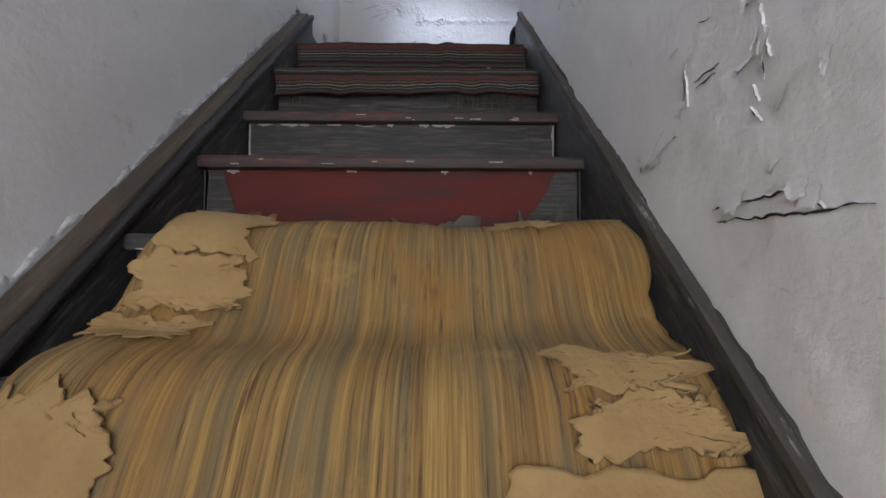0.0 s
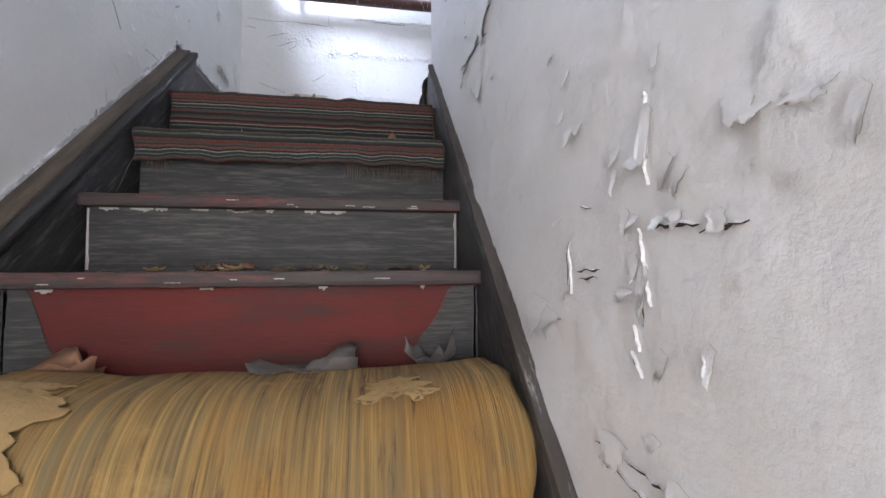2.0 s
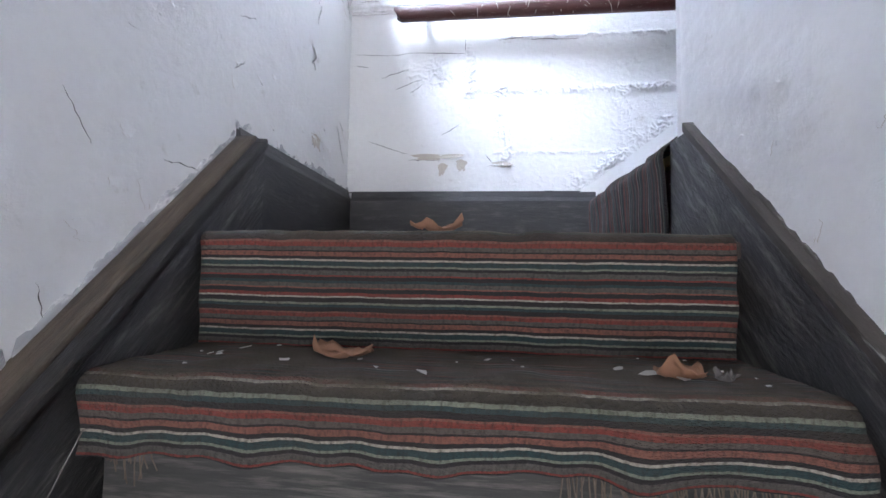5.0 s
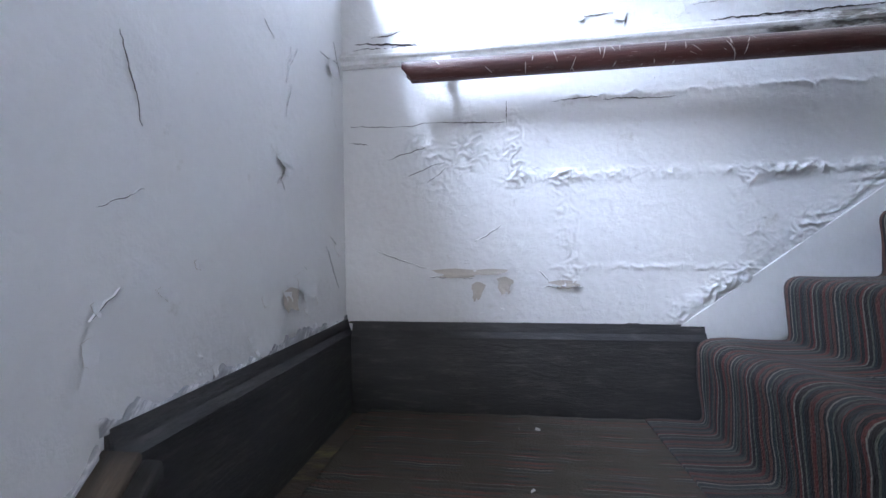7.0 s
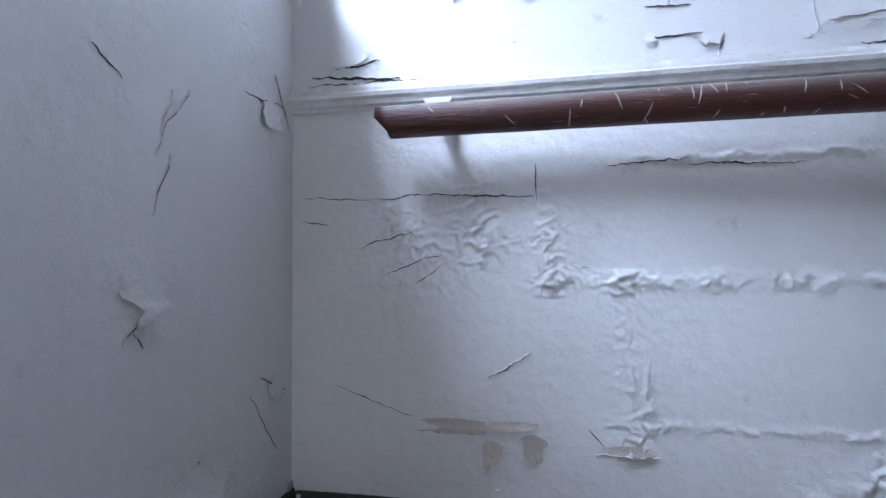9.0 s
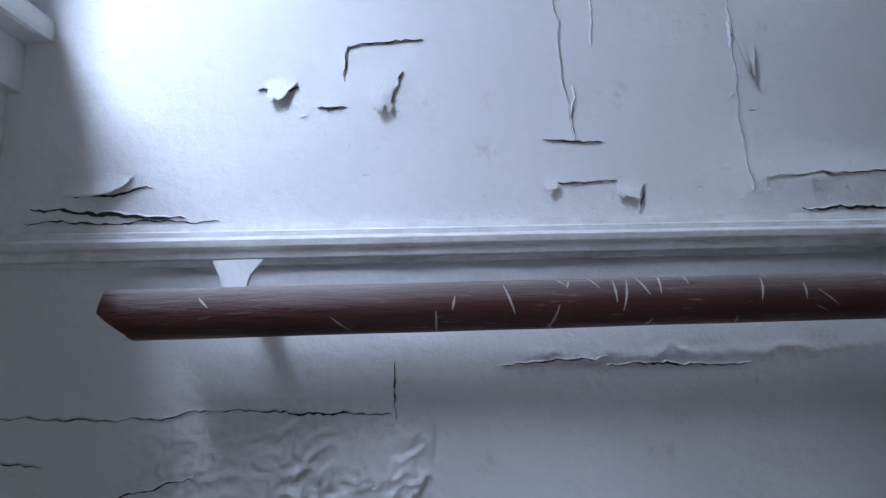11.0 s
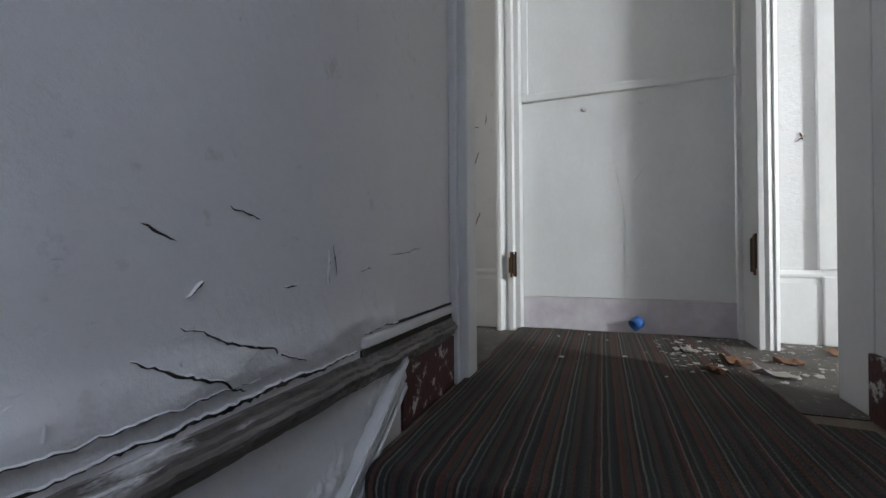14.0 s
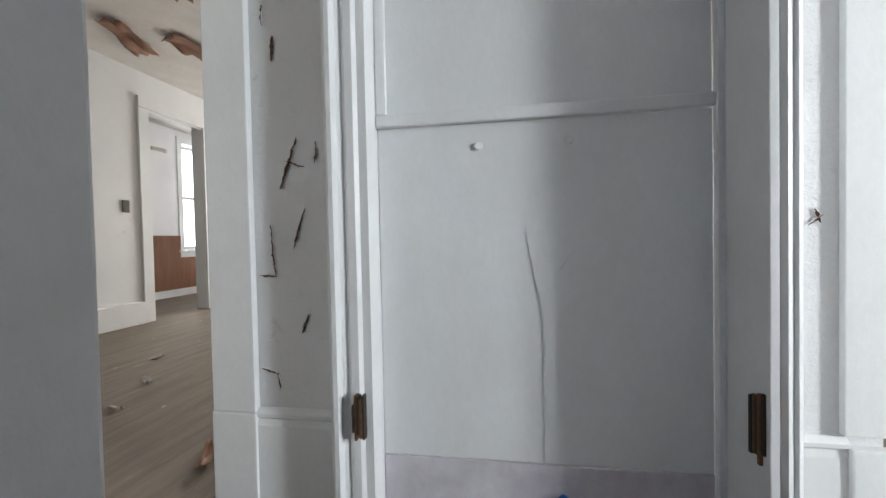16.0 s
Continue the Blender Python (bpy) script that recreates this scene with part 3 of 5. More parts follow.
def lower_staircase():
    st = thing("lower_staircase", "steep narrow wooden staircase, black and red worn paint, between white walls", "staircase", (0, 0.15, 0.014))
    x0, x1 = XL + 0.085, XR - 0.02
    for i, (y, z) in enumerate(NOSE):
        ynext = NOSE[i + 1][0] if i + 1 < len(NOSE) else y + 0.10
        bm = bmesh.new()
        box(bm, x0, x1, y, ynext + 0.03, z - 0.028, z, 0.009)
        under(part("tread", bm, [TREAD], st, "grey and red painted tread with worn nosing"), st)
        bm = bmesh.new()
        box(bm, x0 - 0.004, x1 + 0.004, y - 0.004, y + 0.022, z - 0.030, z + 0.003, 0.010)
        under(part("nosing", bm, NOSING if i > 3 else GREYSTEP, st, "scuffed brown-red rounded nosing" if i > 3 else "dark worn rounded nosing"), st)
        zlow = NOSE[i - 1][1] if i else 0.014
        bm = bmesh.new()
        box(bm, x0 + 0.004, x1 - 0.004, y + 0.024, y + 0.042, zlow, z - 0.030, 0.002)
        under(part("riser", bm, REDSTEP if i == 4 else GREYSTEP, st, "red painted riser with dark ends" if i == 4 else "dark scuffed riser"), st)
    for i in (4, 5):
        y, z = NOSE[i]
        for xc in (x0 + 0.012, x1 - 0.012):
            bm = bmesh.new()
            z0, z1 = NOSE[i - 1][1] + 0.008, z - 0.034
            out = []
            for k in range(15):
                f = k / 14
                out.append((xc + (0.007 * max(0.0, n2(f * 6, xc + i, 1.0, 3)) + 0.012 * max(0.0, 0.18 - f)) * (1 if xc < 0 else -1), z0 + (z1 - z0) * f))
            edge = xc - 0.004 if xc < 0 else xc + 0.004
            prism(bm, [(edge, z1), (edge, z0)] + out, "y", y + 0.0215, y + 0.0237)
            under(part("paint_edge", bm, CHIPS, st, "white chipped paint edge"), st)
    for i in (3, 4, 5, 6):
        y, z = NOSE[i]
        rnd = random.Random(40 + i)
        bm = bmesh.new()
        for k in range(10 if i == 5 else 4):
            xs, ln = rnd.uniform(x0 + 0.02, x1 - 0.10), rnd.uniform(0.008, 0.06) * (1.3 if i == 5 else 0.7)
            low = [(xs + ln * q / 8, z - 0.033 - rnd.uniform(0.0015, 0.009) * math.sin(math.pi * (0.1 + 0.8 * q / 8))) for q in range(9)]
            prism(bm, [(xs + ln, z - 0.031), (xs, z - 0.031)] + low, "y", y + 0.0215, y + 0.0245)
        for k in range(7):
            xs, ln, zz = rnd.uniform(x0 + 0.02, x1 - 0.10), rnd.uniform(0.006, 0.035), z - rnd.uniform(0.008, 0.026)
            low = [(xs + ln * q / 6, zz - rnd.uniform(0.0008, 0.003)) for q in range(7)]
            prism(bm, [(xs + ln, zz), (xs, zz)] + low, "y", y - 0.0052, y - 0.0036)
        tagged(under(part("chipped_paint", bm, CHIPS, st, "white chipped paint flecks along the nosing"), st), kind="stuff")
    # ragged dark plates over both ends of the red riser
    y, z = NOSE[4]
    for xa, xb in ((x0 + 0.004, x0 + 0.10), (x1 - 0.14, x1 - 0.004)):
        bm = bmesh.new()
        n = 12
        pts = [(xa, NOSE[3][1] + 0.004), (xb, NOSE[3][1] + 0.004)]
        edge = []
        for k in range(n + 1):
            f = k / n
            xx = xb + (xa - xb) * f
            zz = NOSE[3][1] + 0.004 + (z - 0.036 - NOSE[3][1]) * min(1.0, (0.25 + 1.3 * (f if xa < 0 else 1 - f) + 0.10 * n2(xx, 1.0, 30)))
            edge.append((xx, zz))
        prism(bm, pts + edge, "y", y + 0.0215, y + 0.0235)
        under(part("dark_end", bm, GREYSTEP, st, "dark end of red riser"), st)
    # strings
    def line(yy):
        return 1.976 + 0.955 * (yy - 1.968)
    ya = -0.1
    bm = bmesh.new()
    prism(bm, [(ya, line(ya) - 0.02), (1.968, 1.956), (1.968, LAND - 0.02), (1.78, LAND - 0.2), (ya, line(ya) - 0.5)], "x", XL + 0.001, XL + 0.083)
    under(part("string_board", bm, BLACK_SLOPE, st, "black scuffed sloping string board"), st)
    bm = bmesh.new()
    worn_bar(bm, line, ya, 1.968, -0.022, 0.0, XL + 0.001, XL + 0.060, 5)
    under(part("string_cap", bm, CAPWOOD, st, "worn brown wooden cap", True), st)
    bm = bmesh.new()
    worn_bar(bm, line, ya, 1.968, -0.030, -0.008, XL + 0.060, XL + 0.089, 9)
    under(part("string_bead", bm, CAPDARK, st, "dark worn bead along the cap", True), st)
    def liner(yy):
        return 1.962 + 0.915 * (yy - 1.952)
    bm = bmesh.new()
    prism(bm, [(ya, liner(ya)), (1.952, 1.962), (2.03, 1.962), (2.03, LAND - 0.02), (1.78, LAND - 0.2), (ya, liner(ya) - 0.5)], "x", XR - 0.02, XR - 0.001, 0.003)
    under(part("string_board", bm, BLACK_SLOPE, st, "black scuffed sloping string board"), st)
    bm = bmesh.new()
    worn_bar(bm, liner, ya, 1.952, 0.0, 0.020, XR - 0.026, XR - 0.001, 13)
    under(part("string_cap", bm, SCUFFED, st, "scuffed grey-brown wooden cap"), st)
    return st


lower_staircase()
structure("landing_floor", [(XL, XSTEP[0] + 0.03, NOSE[7][0] + 0.02, YB, LAND - 0.12, LAND - 0.001)], TREAD, label="dark dirty landing floor")


def paint_smear(wall, place, line, u0, u1, wide, material, seed, gaps=0.0):
    """Brushed paint that laps ragged from the string or baseboard on to the wall."""
    bm = bmesh.new()
    n = int((u1 - u0) / 0.006)
    prev = None
    for i in range(n + 1):
        u = u0 + (u1 - u0) * i / n
        z = line(u) - 0.006
        top = wide * max(0.12, 0.55 + 0.9 * n2(u, 0, 5, seed) + 0.7 * n2(u, 0, 23, seed + 1) + 0.4 * n2(u, 0, 80, seed + 2))
        if n2(u, 0, 9, seed + 5) < gaps - 0.6:
            top = 0.004
        cur = [bm.verts.new(place(u, z + top * f, 0.0095 - 0.0012 * f)) for f in (0.0, 0.5, 1.0)] + [bm.verts.new(place(u, z + top, 0.003))]
        if prev:
            for k in range(3):
                bm.faces.new((prev[k], cur[k], cur[k + 1], prev[k + 1]))
        prev = cur
    part("paint_smear", bm, material, wall, smooth=True)


paint_smear(wall_left, on_left, lambda u: 1.976 + 0.955 * (u - 1.968), 0.1, 1.96, 0.034, WALL_SMEAR, 3.0)
paint_smear(wall_right, on_right, lambda u: 1.982 + 0.915 * (u - 1.952), 0.1, 1.95, 0.014, SCUFFED, 6.0)
paint_smear(wall_left, on_left, lambda u: 2.000, 1.96, YB - 0.006, 0.030, WALL_SMEAR, 8.0)
paint_smear(wall_back, on_back, lambda u: 1.994, XL + 0.006, 0.42, 0.009, DARK_SMEAR, 11.0)


def skirting(name, outline, axis, a, b, material, label):
    bm = bmesh.new()
    prism(bm, outline, axis, a, b, 0.004)
    return tagged(finish(name, bm, material), label, "baseboard", kind="structure")


skirting("baseboard", [(XL + 0.001, LAND), (XL + 0.026, LAND), (XL + 0.026, 1.957), (XL + 0.016, 1.974), (XL + 0.010, 2.000), (XL + 0.001, 2.000)], "y", 1.97, YB - 0.001, BLACK,
         "black scuffed landing baseboard")
skirting("baseboard", [(YB - 0.001, LAND), (YB - 0.026, LAND), (YB - 0.026, 1.950), (YB - 0.016, 1.967), (YB - 0.010, 1.994), (YB - 0.001, 1.994)], "x", XL + 0.026, 0.475, BLACK,
         "black scuffed landing baseboard")


def upper_staircase():
    st = thing("upper_staircase", "short upper flight under a dark striped runner, white string board", "staircase", (0.45, 2.3, LAND))
    for i, x in enumerate(XSTEP):
        z = ZSTEP[i]
        rise = z - (ZSTEP[i - 1] if i else LAND)
        xn = XSTEP[i + 1] if i < 4 else x + 0.04
        bm = bmesh.new()
        box(bm, x, xn + (0.0 if i == 0 else 0.03), 2.037 if i == 0 else 1.752, YB - 0.022, z - 0.028, z - (0.004 if i == 4 else 0), 0.008)
        under(part("tread", bm, TREAD, st), st)
        if i == 0:
            bm = bmesh.new()
            box(bm, 0.603, xn, 1.752, 2.036, z - 0.028, z, 0.002)
            under(part("tread", bm, TREAD, st), st)
        bm = bmesh.new()
        box(bm, x + 0.02, x + 0.04, 2.037 if i == 0 else 1.753, YB - 0.023, z - rise, z - 0.028, 0.002)
        under(part("riser", bm, REDPAINT, st, "dark red riser with white drips"), st)
    def line(xx):
        return 2.012 + 0.735 * (xx - 0.43)
    bm = bmesh.new()
    prism(bm, [(0.40, 1.985), (0.392, 1.962), (0.418, 1.950), (0.424, 1.934), (0.446, 1.938), (0.452, 1.915), (0.47, 1.908), (0.56, 1.905), (1.52, 2.45), (1.52, line(1.52))], "y", YB - 0.011, YB - 0.001)
    under(part("string_board", bm, TRIM, st, "white painted string board"), st)
    bm = bmesh.new()
    for k, (off, d) in enumerate(((0.0, 0.034), (-0.035, 0.028), (-0.06, 0.03))):
        prism(bm, [(0.98, line(0.98) + off - 0.014), (0.98, line(0.98) + off), (1.52, line(1.52) + off), (1.52, line(1.52) + off - 0.014)], "y", YB - d, YB - 0.009, 0.003)
    under(part("string_moulding", bm, TRIM, st, "grooved white moulding"), st)
    return st


upper_staircase()

# ---- carpets ----


def round_profile(pts, r, seg=5):
    out = []
    for i, p in enumerate(pts):
        p = Vector(p)
        if i in (0, len(pts) - 1):
            out.append(p)
            continue
        a, b = Vector(pts[i - 1]) - p, Vector(pts[i + 1]) - p
        rr = min(r, a.length * 0.45, b.length * 0.45)
        s, e = p + a.normalized() * rr, p + b.normalized() * rr
        for k in range(seg + 1):
            f = k / seg
            out.append(s * (1 - f) ** 2 + p * 2 * f * (1 - f) + e * f * f)
    dense = [out[0]]
    for q in out[1:]:
        d = (q - dense[-1]).length
        m = max(1, int(d / 0.012))
        start = dense[-1].copy()
        for k in range(1, m + 1):
            dense.append(start.lerp(q, k / m))
    return dense


def runner(name, profile, axis, w0, w1, material, wave, edge=None, thick=0.006, across=False, cols=90, droop=None):
    """A carpet laid over a step profile, with thickness, waves and ragged edges. The UV's v runs along the profile, or across it."""
    bm = bmesh.new()
    uvl = bm.loops.layers.uv.new("UVMap")
    n = len(profile)
    arc = [0.0]
    for a, b in zip(profile, profile[1:]):
        arc.append(arc[-1] + (b - a).length)
    nrm = []
    for i in range(n):
        t = (profile[min(n - 1, i + 1)] - profile[max(0, i - 1)]).normalized()
        nrm.append(Vector((-t.y, t.x)))
    rows, info = [], {}
    for side in (0, 1):
        grid = []
        for i, p in enumerate(profile):
            row = []
            for j in range(cols + 1):
                f = j / cols
                lo, hi = (edge(arc[i]) if edge else (0.0, 0.0))
                w = (w0 + lo) * (1 - f) + (w1 - hi) * f
                q = p + nrm[i] * (wave(w, arc[i]) + (thick if side else 0.0))
                if droop and arc[i] < 0.07:
                    q = q + Vector((-0.006 * n2(w, 0, 8, 2), -droop(w))) * (1 - arc[i] / 0.07)
                co = (w, q.x, q.y) if axis == "x" else (q.x, w, q.y)
                v = bm.verts.new(co)
                info[v] = (arc[i], w) if across else (w, arc[i])
                row.append(v)
            grid.append(row)
        rows.append(grid)
    for side in (0, 1):
        g = rows[side]
        for i in range(n - 1):
            for j in range(cols):
                q = (g[i][j], g[i][j + 1], g[i + 1][j + 1], g[i + 1][j])
                bm.faces.new(q if side else q[::-1])
    lo, hi = rows
    for i in range(n - 1):
        for j in (0, cols):
            bm.faces.new((lo[i][j], lo[i + 1][j], hi[i + 1][j], hi[i][j]))
    for j in range(cols):
        for i in (0, n - 1):
            bm.faces.new((lo[i][j], lo[i][j + 1], hi[i][j + 1], hi[i][j]))
    bmesh.ops.recalc_face_normals(bm, faces=bm.faces[:])
    for f in bm.faces:
        for lp in f.loops:
            lp[uvl].uv = info[lp.vert]
    return finish(name, bm, material, smooth=True)


def step_path(first, last, start_drop, end_run):
    pts = [(NOSE[first][0] - 0.012, NOSE[first][1] - start_drop)]
    for i in range(first, last + 1):
        y, z = NOSE[i]
        pts.append((y - 0.012, z + 0.006))
        if i < last:
            pts.append((NOSE[i + 1][0] - 0.002, z + 0.006))
    pts.append((NOSE[last][0] + end_run, NOSE[last][1] + 0.006))
    return pts


def tan_runner_path():
    pts = [(0.02, 0.02)]
    for i in range(0, 4):
        y, z = NOSE[i]
        pts.append((y - 0.03, z + 0.010))
        if i < 3:
            pts.append((y + 0.10, z + 0.035))
    pts.append((NOSE[3][0] + 0.15, NOSE[3][1] + 0.012))
    return round_profile(pts, 0.10, 7)


def tan_wave(w, s):
    curl = 0.022 * max(0.0, min(1.0, (-0.22 - w) / 0.15)) * max(0.0, min(1.0, (s - 1.0) / 0.15))
    return 0.012 * (1 + n2(w, s, 3.2, 1.0)) + 0.005 * n2(w, s, 9, 2.0) + curl


TAN_PATH = tan_runner_path()
tan = tagged(runner("stair_runner", TAN_PATH, "x", -0.485, 0.455, YELLOWED, tan_wave,
                    lambda s: (0.045 + 0.02 * n2(s, 0, 9, 3) + 0.008 * n2(s, 0, 40, 3) + 0.050 * min(1.0, max(0.0, (s - 0.95) / 0.25)), 0.012 + 0.02 * n2(s, 5, 9, 3) + 0.010 * n2(s, 5, 40, 3))),
             "worn yellow-tan ribbed stair carpet with torn edges", "carpet")


def torn_backing(w0, w1, back0, back1, seed, lift=0.005):
    """A ragged layer of backing that lies on the tan carpet; back0, back1: metres down from its upper end."""
    arc = [0.0]
    for a, b in zip(TAN_PATH, TAN_PATH[1:]):
        arc.append(arc[-1] + (b - a).length)
    total = arc[-1]
    bm = bmesh.new()
    nu, nv = 34, 40
    grid = []
    for i in range(nv + 1):
        fv = i / nv
        sv = total - (back0 * (1 - fv) + back1 * fv)
        row = []
        for j in range(nu + 1):
            fu = j / nu
            lo = w0 + 0.035 * n2(fv * 3, seed, 1.0, 1) + 0.012 * n2(fv * 14, seed, 1.0, 4)
            hi = w1 + 0.06 * n2(fv * 3, seed, 1.0, 7) + 0.018 * n2(fv * 16, seed, 1.0, 9)
            w = lo * (1 - fu) + hi * fu
            ss = sv + (0.02 * n2(fu * 4, seed, 1.0, 3) + 0.01 * n2(fu * 15, seed, 1.0, 5)) * abs(2 * fv - 1)
            k = max(0, min(len(arc) - 2, int(np.searchsorted(arc, ss)) - 1))
            p = TAN_PATH[k].lerp(TAN_PATH[k + 1], min(1, max(0, (ss - arc[k]) / (arc[k + 1] - arc[k]))))
            t = (TAN_PATH[min(len(arc) - 1, k + 2)] - TAN_PATH[max(0, k - 1)]).normalized()
            rim = max(abs(2 * fu - 1), abs(2 * fv - 1)) ** 8
            fold = 0.006 * max(0.0, n2(w * 2, ss * 6, 3.0, seed)) + 0.006 * rim * max(0, n2(w, ss, 14, seed))
            q = p + Vector((-t.y, t.x)) * (tan_wave(w, ss) + 0.006 + lift + fold)
            row.append(bm.verts.new((w, q.x, q.y)))
        grid.append(row)
    for i in range(nv):
        for j in range(nu):
            bm.faces.new((grid[i][j], grid[i][j + 1], grid[i + 1][j + 1], grid[i + 1][j]))
    r = bmesh.ops.extrude_face_region(bm, geom=bm.faces[:])
    for e in r["geom"]:
        if isinstance(e, bmesh.types.BMVert):
            e.co += Vector((0, 0.0015, -0.0025))
    bmesh.ops.recalc_face_normals(bm, faces=bm.faces[:])
    part("torn_backing", bm, TANBACKING, tan, "pale tan torn backing layer", True)


torn_backing(-0.385, -0.225, 0.09, 0.24, 1.3)
torn_backing(-0.40, -0.23, 0.245, 0.34, 4.7, 0.007)
torn_backing(-0.43, -0.29, 0.36, 0.42, 8.1)
torn_backing(-0.43, -0.29, 0.52, 0.66, 2.9)
torn_backing(-0.43, -0.285, 0.665, 0.86, 6.4)
torn_backing(0.25, 0.43, 0.45, 0.51, 11.2)
torn_backing(0.26, 0.44, 0.52, 0.58, 13.8, 0.007)
torn_backing(0.16, 0.45, 0.60, 0.82, 17.7)
torn_backing(0.20, 0.29, 0.115, 0.16, 21.0)
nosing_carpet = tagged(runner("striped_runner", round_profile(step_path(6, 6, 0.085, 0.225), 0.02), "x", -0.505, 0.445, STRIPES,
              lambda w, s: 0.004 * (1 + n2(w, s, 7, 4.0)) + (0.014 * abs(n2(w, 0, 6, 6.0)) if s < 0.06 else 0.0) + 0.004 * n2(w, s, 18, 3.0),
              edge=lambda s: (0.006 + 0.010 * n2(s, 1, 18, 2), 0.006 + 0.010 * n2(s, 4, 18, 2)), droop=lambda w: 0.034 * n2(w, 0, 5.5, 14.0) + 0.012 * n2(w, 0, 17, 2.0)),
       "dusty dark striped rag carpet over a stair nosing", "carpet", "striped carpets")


def fringe(parent, x0, x1, y, z, count, seed):
    rnd = random.Random(seed)
    bm = bmesh.new()
    for k in range(count):
        x = x0 + (x1 - x0) * k / count + rnd.uniform(-0.002, 0.002)
        ln, lean, w = rnd.uniform(0.02, 0.06), rnd.uniform(-0.012, 0.012), 0.0009
        p = [(x, y, z), (x + lean * 0.4, y - 0.003, z - ln * 0.5), (x + lean, y - rnd.uniform(0, 0.006), z - ln)]
        vs = [[bm.verts.new((a - w, b, c)), bm.verts.new((a + w, b, c)), bm.verts.new((a, b - w * 1.5, c))] for a, b, c in p]
        for a, b in zip(vs, vs[1:]):
            for i in range(3):
                bm.faces.new((a[i], a[(i + 1) % 3], b[(i + 1) % 3], b[i]))
    part("fringe", bm, FRINGE, parent, "frayed grey-brown threads")


FRINGE = surface("frayed_thread", (0.16, 0.13, 0.10), (0.08, 0.065, 0.05), coarse=30, fine=120, rough=0.95)
fringe(nosing_carpet, 0.12, 0.42, NOSE[6][0] - 0.008, NOSE[6][1] - 0.078, 80, 2)
fringe(nosing_carpet, -0.46, -0.40, NOSE[6][0] - 0.008, NOSE[6][1] - 0.076, 14, 4)


def top_runner_path():
    y, z = NOSE[7]
    return round_profile([(y - 0.004, NOSE[6][1] + 0.016), (y - 0.012, z + 0.006), (YB - 0.03, LAND + 0.006)], 0.018)


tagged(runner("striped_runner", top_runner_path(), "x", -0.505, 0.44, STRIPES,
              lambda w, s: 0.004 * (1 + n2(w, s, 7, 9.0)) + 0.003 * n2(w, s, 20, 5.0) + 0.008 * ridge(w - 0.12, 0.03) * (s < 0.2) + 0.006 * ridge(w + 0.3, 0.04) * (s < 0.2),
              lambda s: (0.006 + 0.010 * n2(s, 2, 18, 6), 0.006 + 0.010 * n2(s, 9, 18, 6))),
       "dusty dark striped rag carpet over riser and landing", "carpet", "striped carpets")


def flight_path():
    pts = [(0.30, LAND + 0.014), (XSTEP[0] - 0.004, LAND + 0.016)]
    for i, x in enumerate(XSTEP):
        z = ZSTEP[i] + 0.006
        pts.append((x - 0.014, z))
        if i < 4:
            pts.append((XSTEP[i + 1] + 0.0, z))
    pts.append((2.84, FLOOR + 0.006))
    return round_profile(pts, 0.03)


tagged(runner("hall_runner", flight_path(), "y", 1.80, YB - 0.03, SHADED_STRIPES, lambda w, s: 0.004 * (1 + n2(w, s, 6, 12.0)) + (0.008 * n2(w, s, 9, 5.0) if s < 0.6 else 0.0) + 0.016 * ridge(s - 0.40, 0.055) * max(0.0, 0.45 + 1.2 * n2(w, s * 0.5, 7, 15.0)),
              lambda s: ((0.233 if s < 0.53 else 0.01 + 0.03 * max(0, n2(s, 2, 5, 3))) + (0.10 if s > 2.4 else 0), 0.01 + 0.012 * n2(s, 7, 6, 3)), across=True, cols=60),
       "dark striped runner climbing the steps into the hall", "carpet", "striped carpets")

# ---- mouldings, rail ----


def worn_moulding_paint():
    """White gloss paint that gives way to grimy bare wood along the wall, in ragged patches."""
    m, nt, bsdf = nodes_of("worn_moulding_paint")
    v = coords(nt)
    sep = nt.nodes.new("ShaderNodeSeparateXYZ")
    nt.links.new(v, sep.inputs[0])
    along = nt.nodes.new("ShaderNodeMapRange")
    along.inputs["From Min"].default_value, along.inputs["From Max"].default_value = 0.35, 1.15
    along.inputs["To Min"].default_value, along.inputs["To Max"].default_value = -0.25, 0.28
    nt.links.new(sep.outputs[0], along.inputs["Value"])
    n = node(nt, "ShaderNodeTexNoise", Scale=1.0, Detail=8.0, Roughness=0.65)
    nt.links.new(coords(nt, (6, 22, 22)), n.inputs["Vector"])
    add = nt.nodes.new("ShaderNodeMath")
    nt.links.new(n.outputs["Fac"], add.inputs[0])
    nt.links.new(along.outputs[0], add.inputs[1])
    edge = nt.nodes.new("ShaderNodeMapRange")
    edge.inputs["From Min"].default_value, edge.inputs["From Max"].default_value = 0.52, 0.60
    nt.links.new(add.outputs[0], edge.inputs["Value"])
    grime = mix(nt, noise_fac(nt, coords(nt, (5, 40, 40)), 1.0, 6, 0.7, 0.35, 0.65), (0.24, 0.22, 0.20), (0.07, 0.06, 0.055))
    white = mix(nt, noise_fac(nt, v, 30, 6, 0.7, 0.4, 0.75), (0.76, 0.76, 0.76), (0.56, 0.55, 0.53))
    nt.links.new(mix(nt, edge.outputs[0], white, grime), bsdf.inputs["Base Color"])
    bsdf.inputs["Roughness"].default_value = 0.5
    bump(nt, bsdf, n.outputs["Fac"], 0.6, 0.006)
    return m


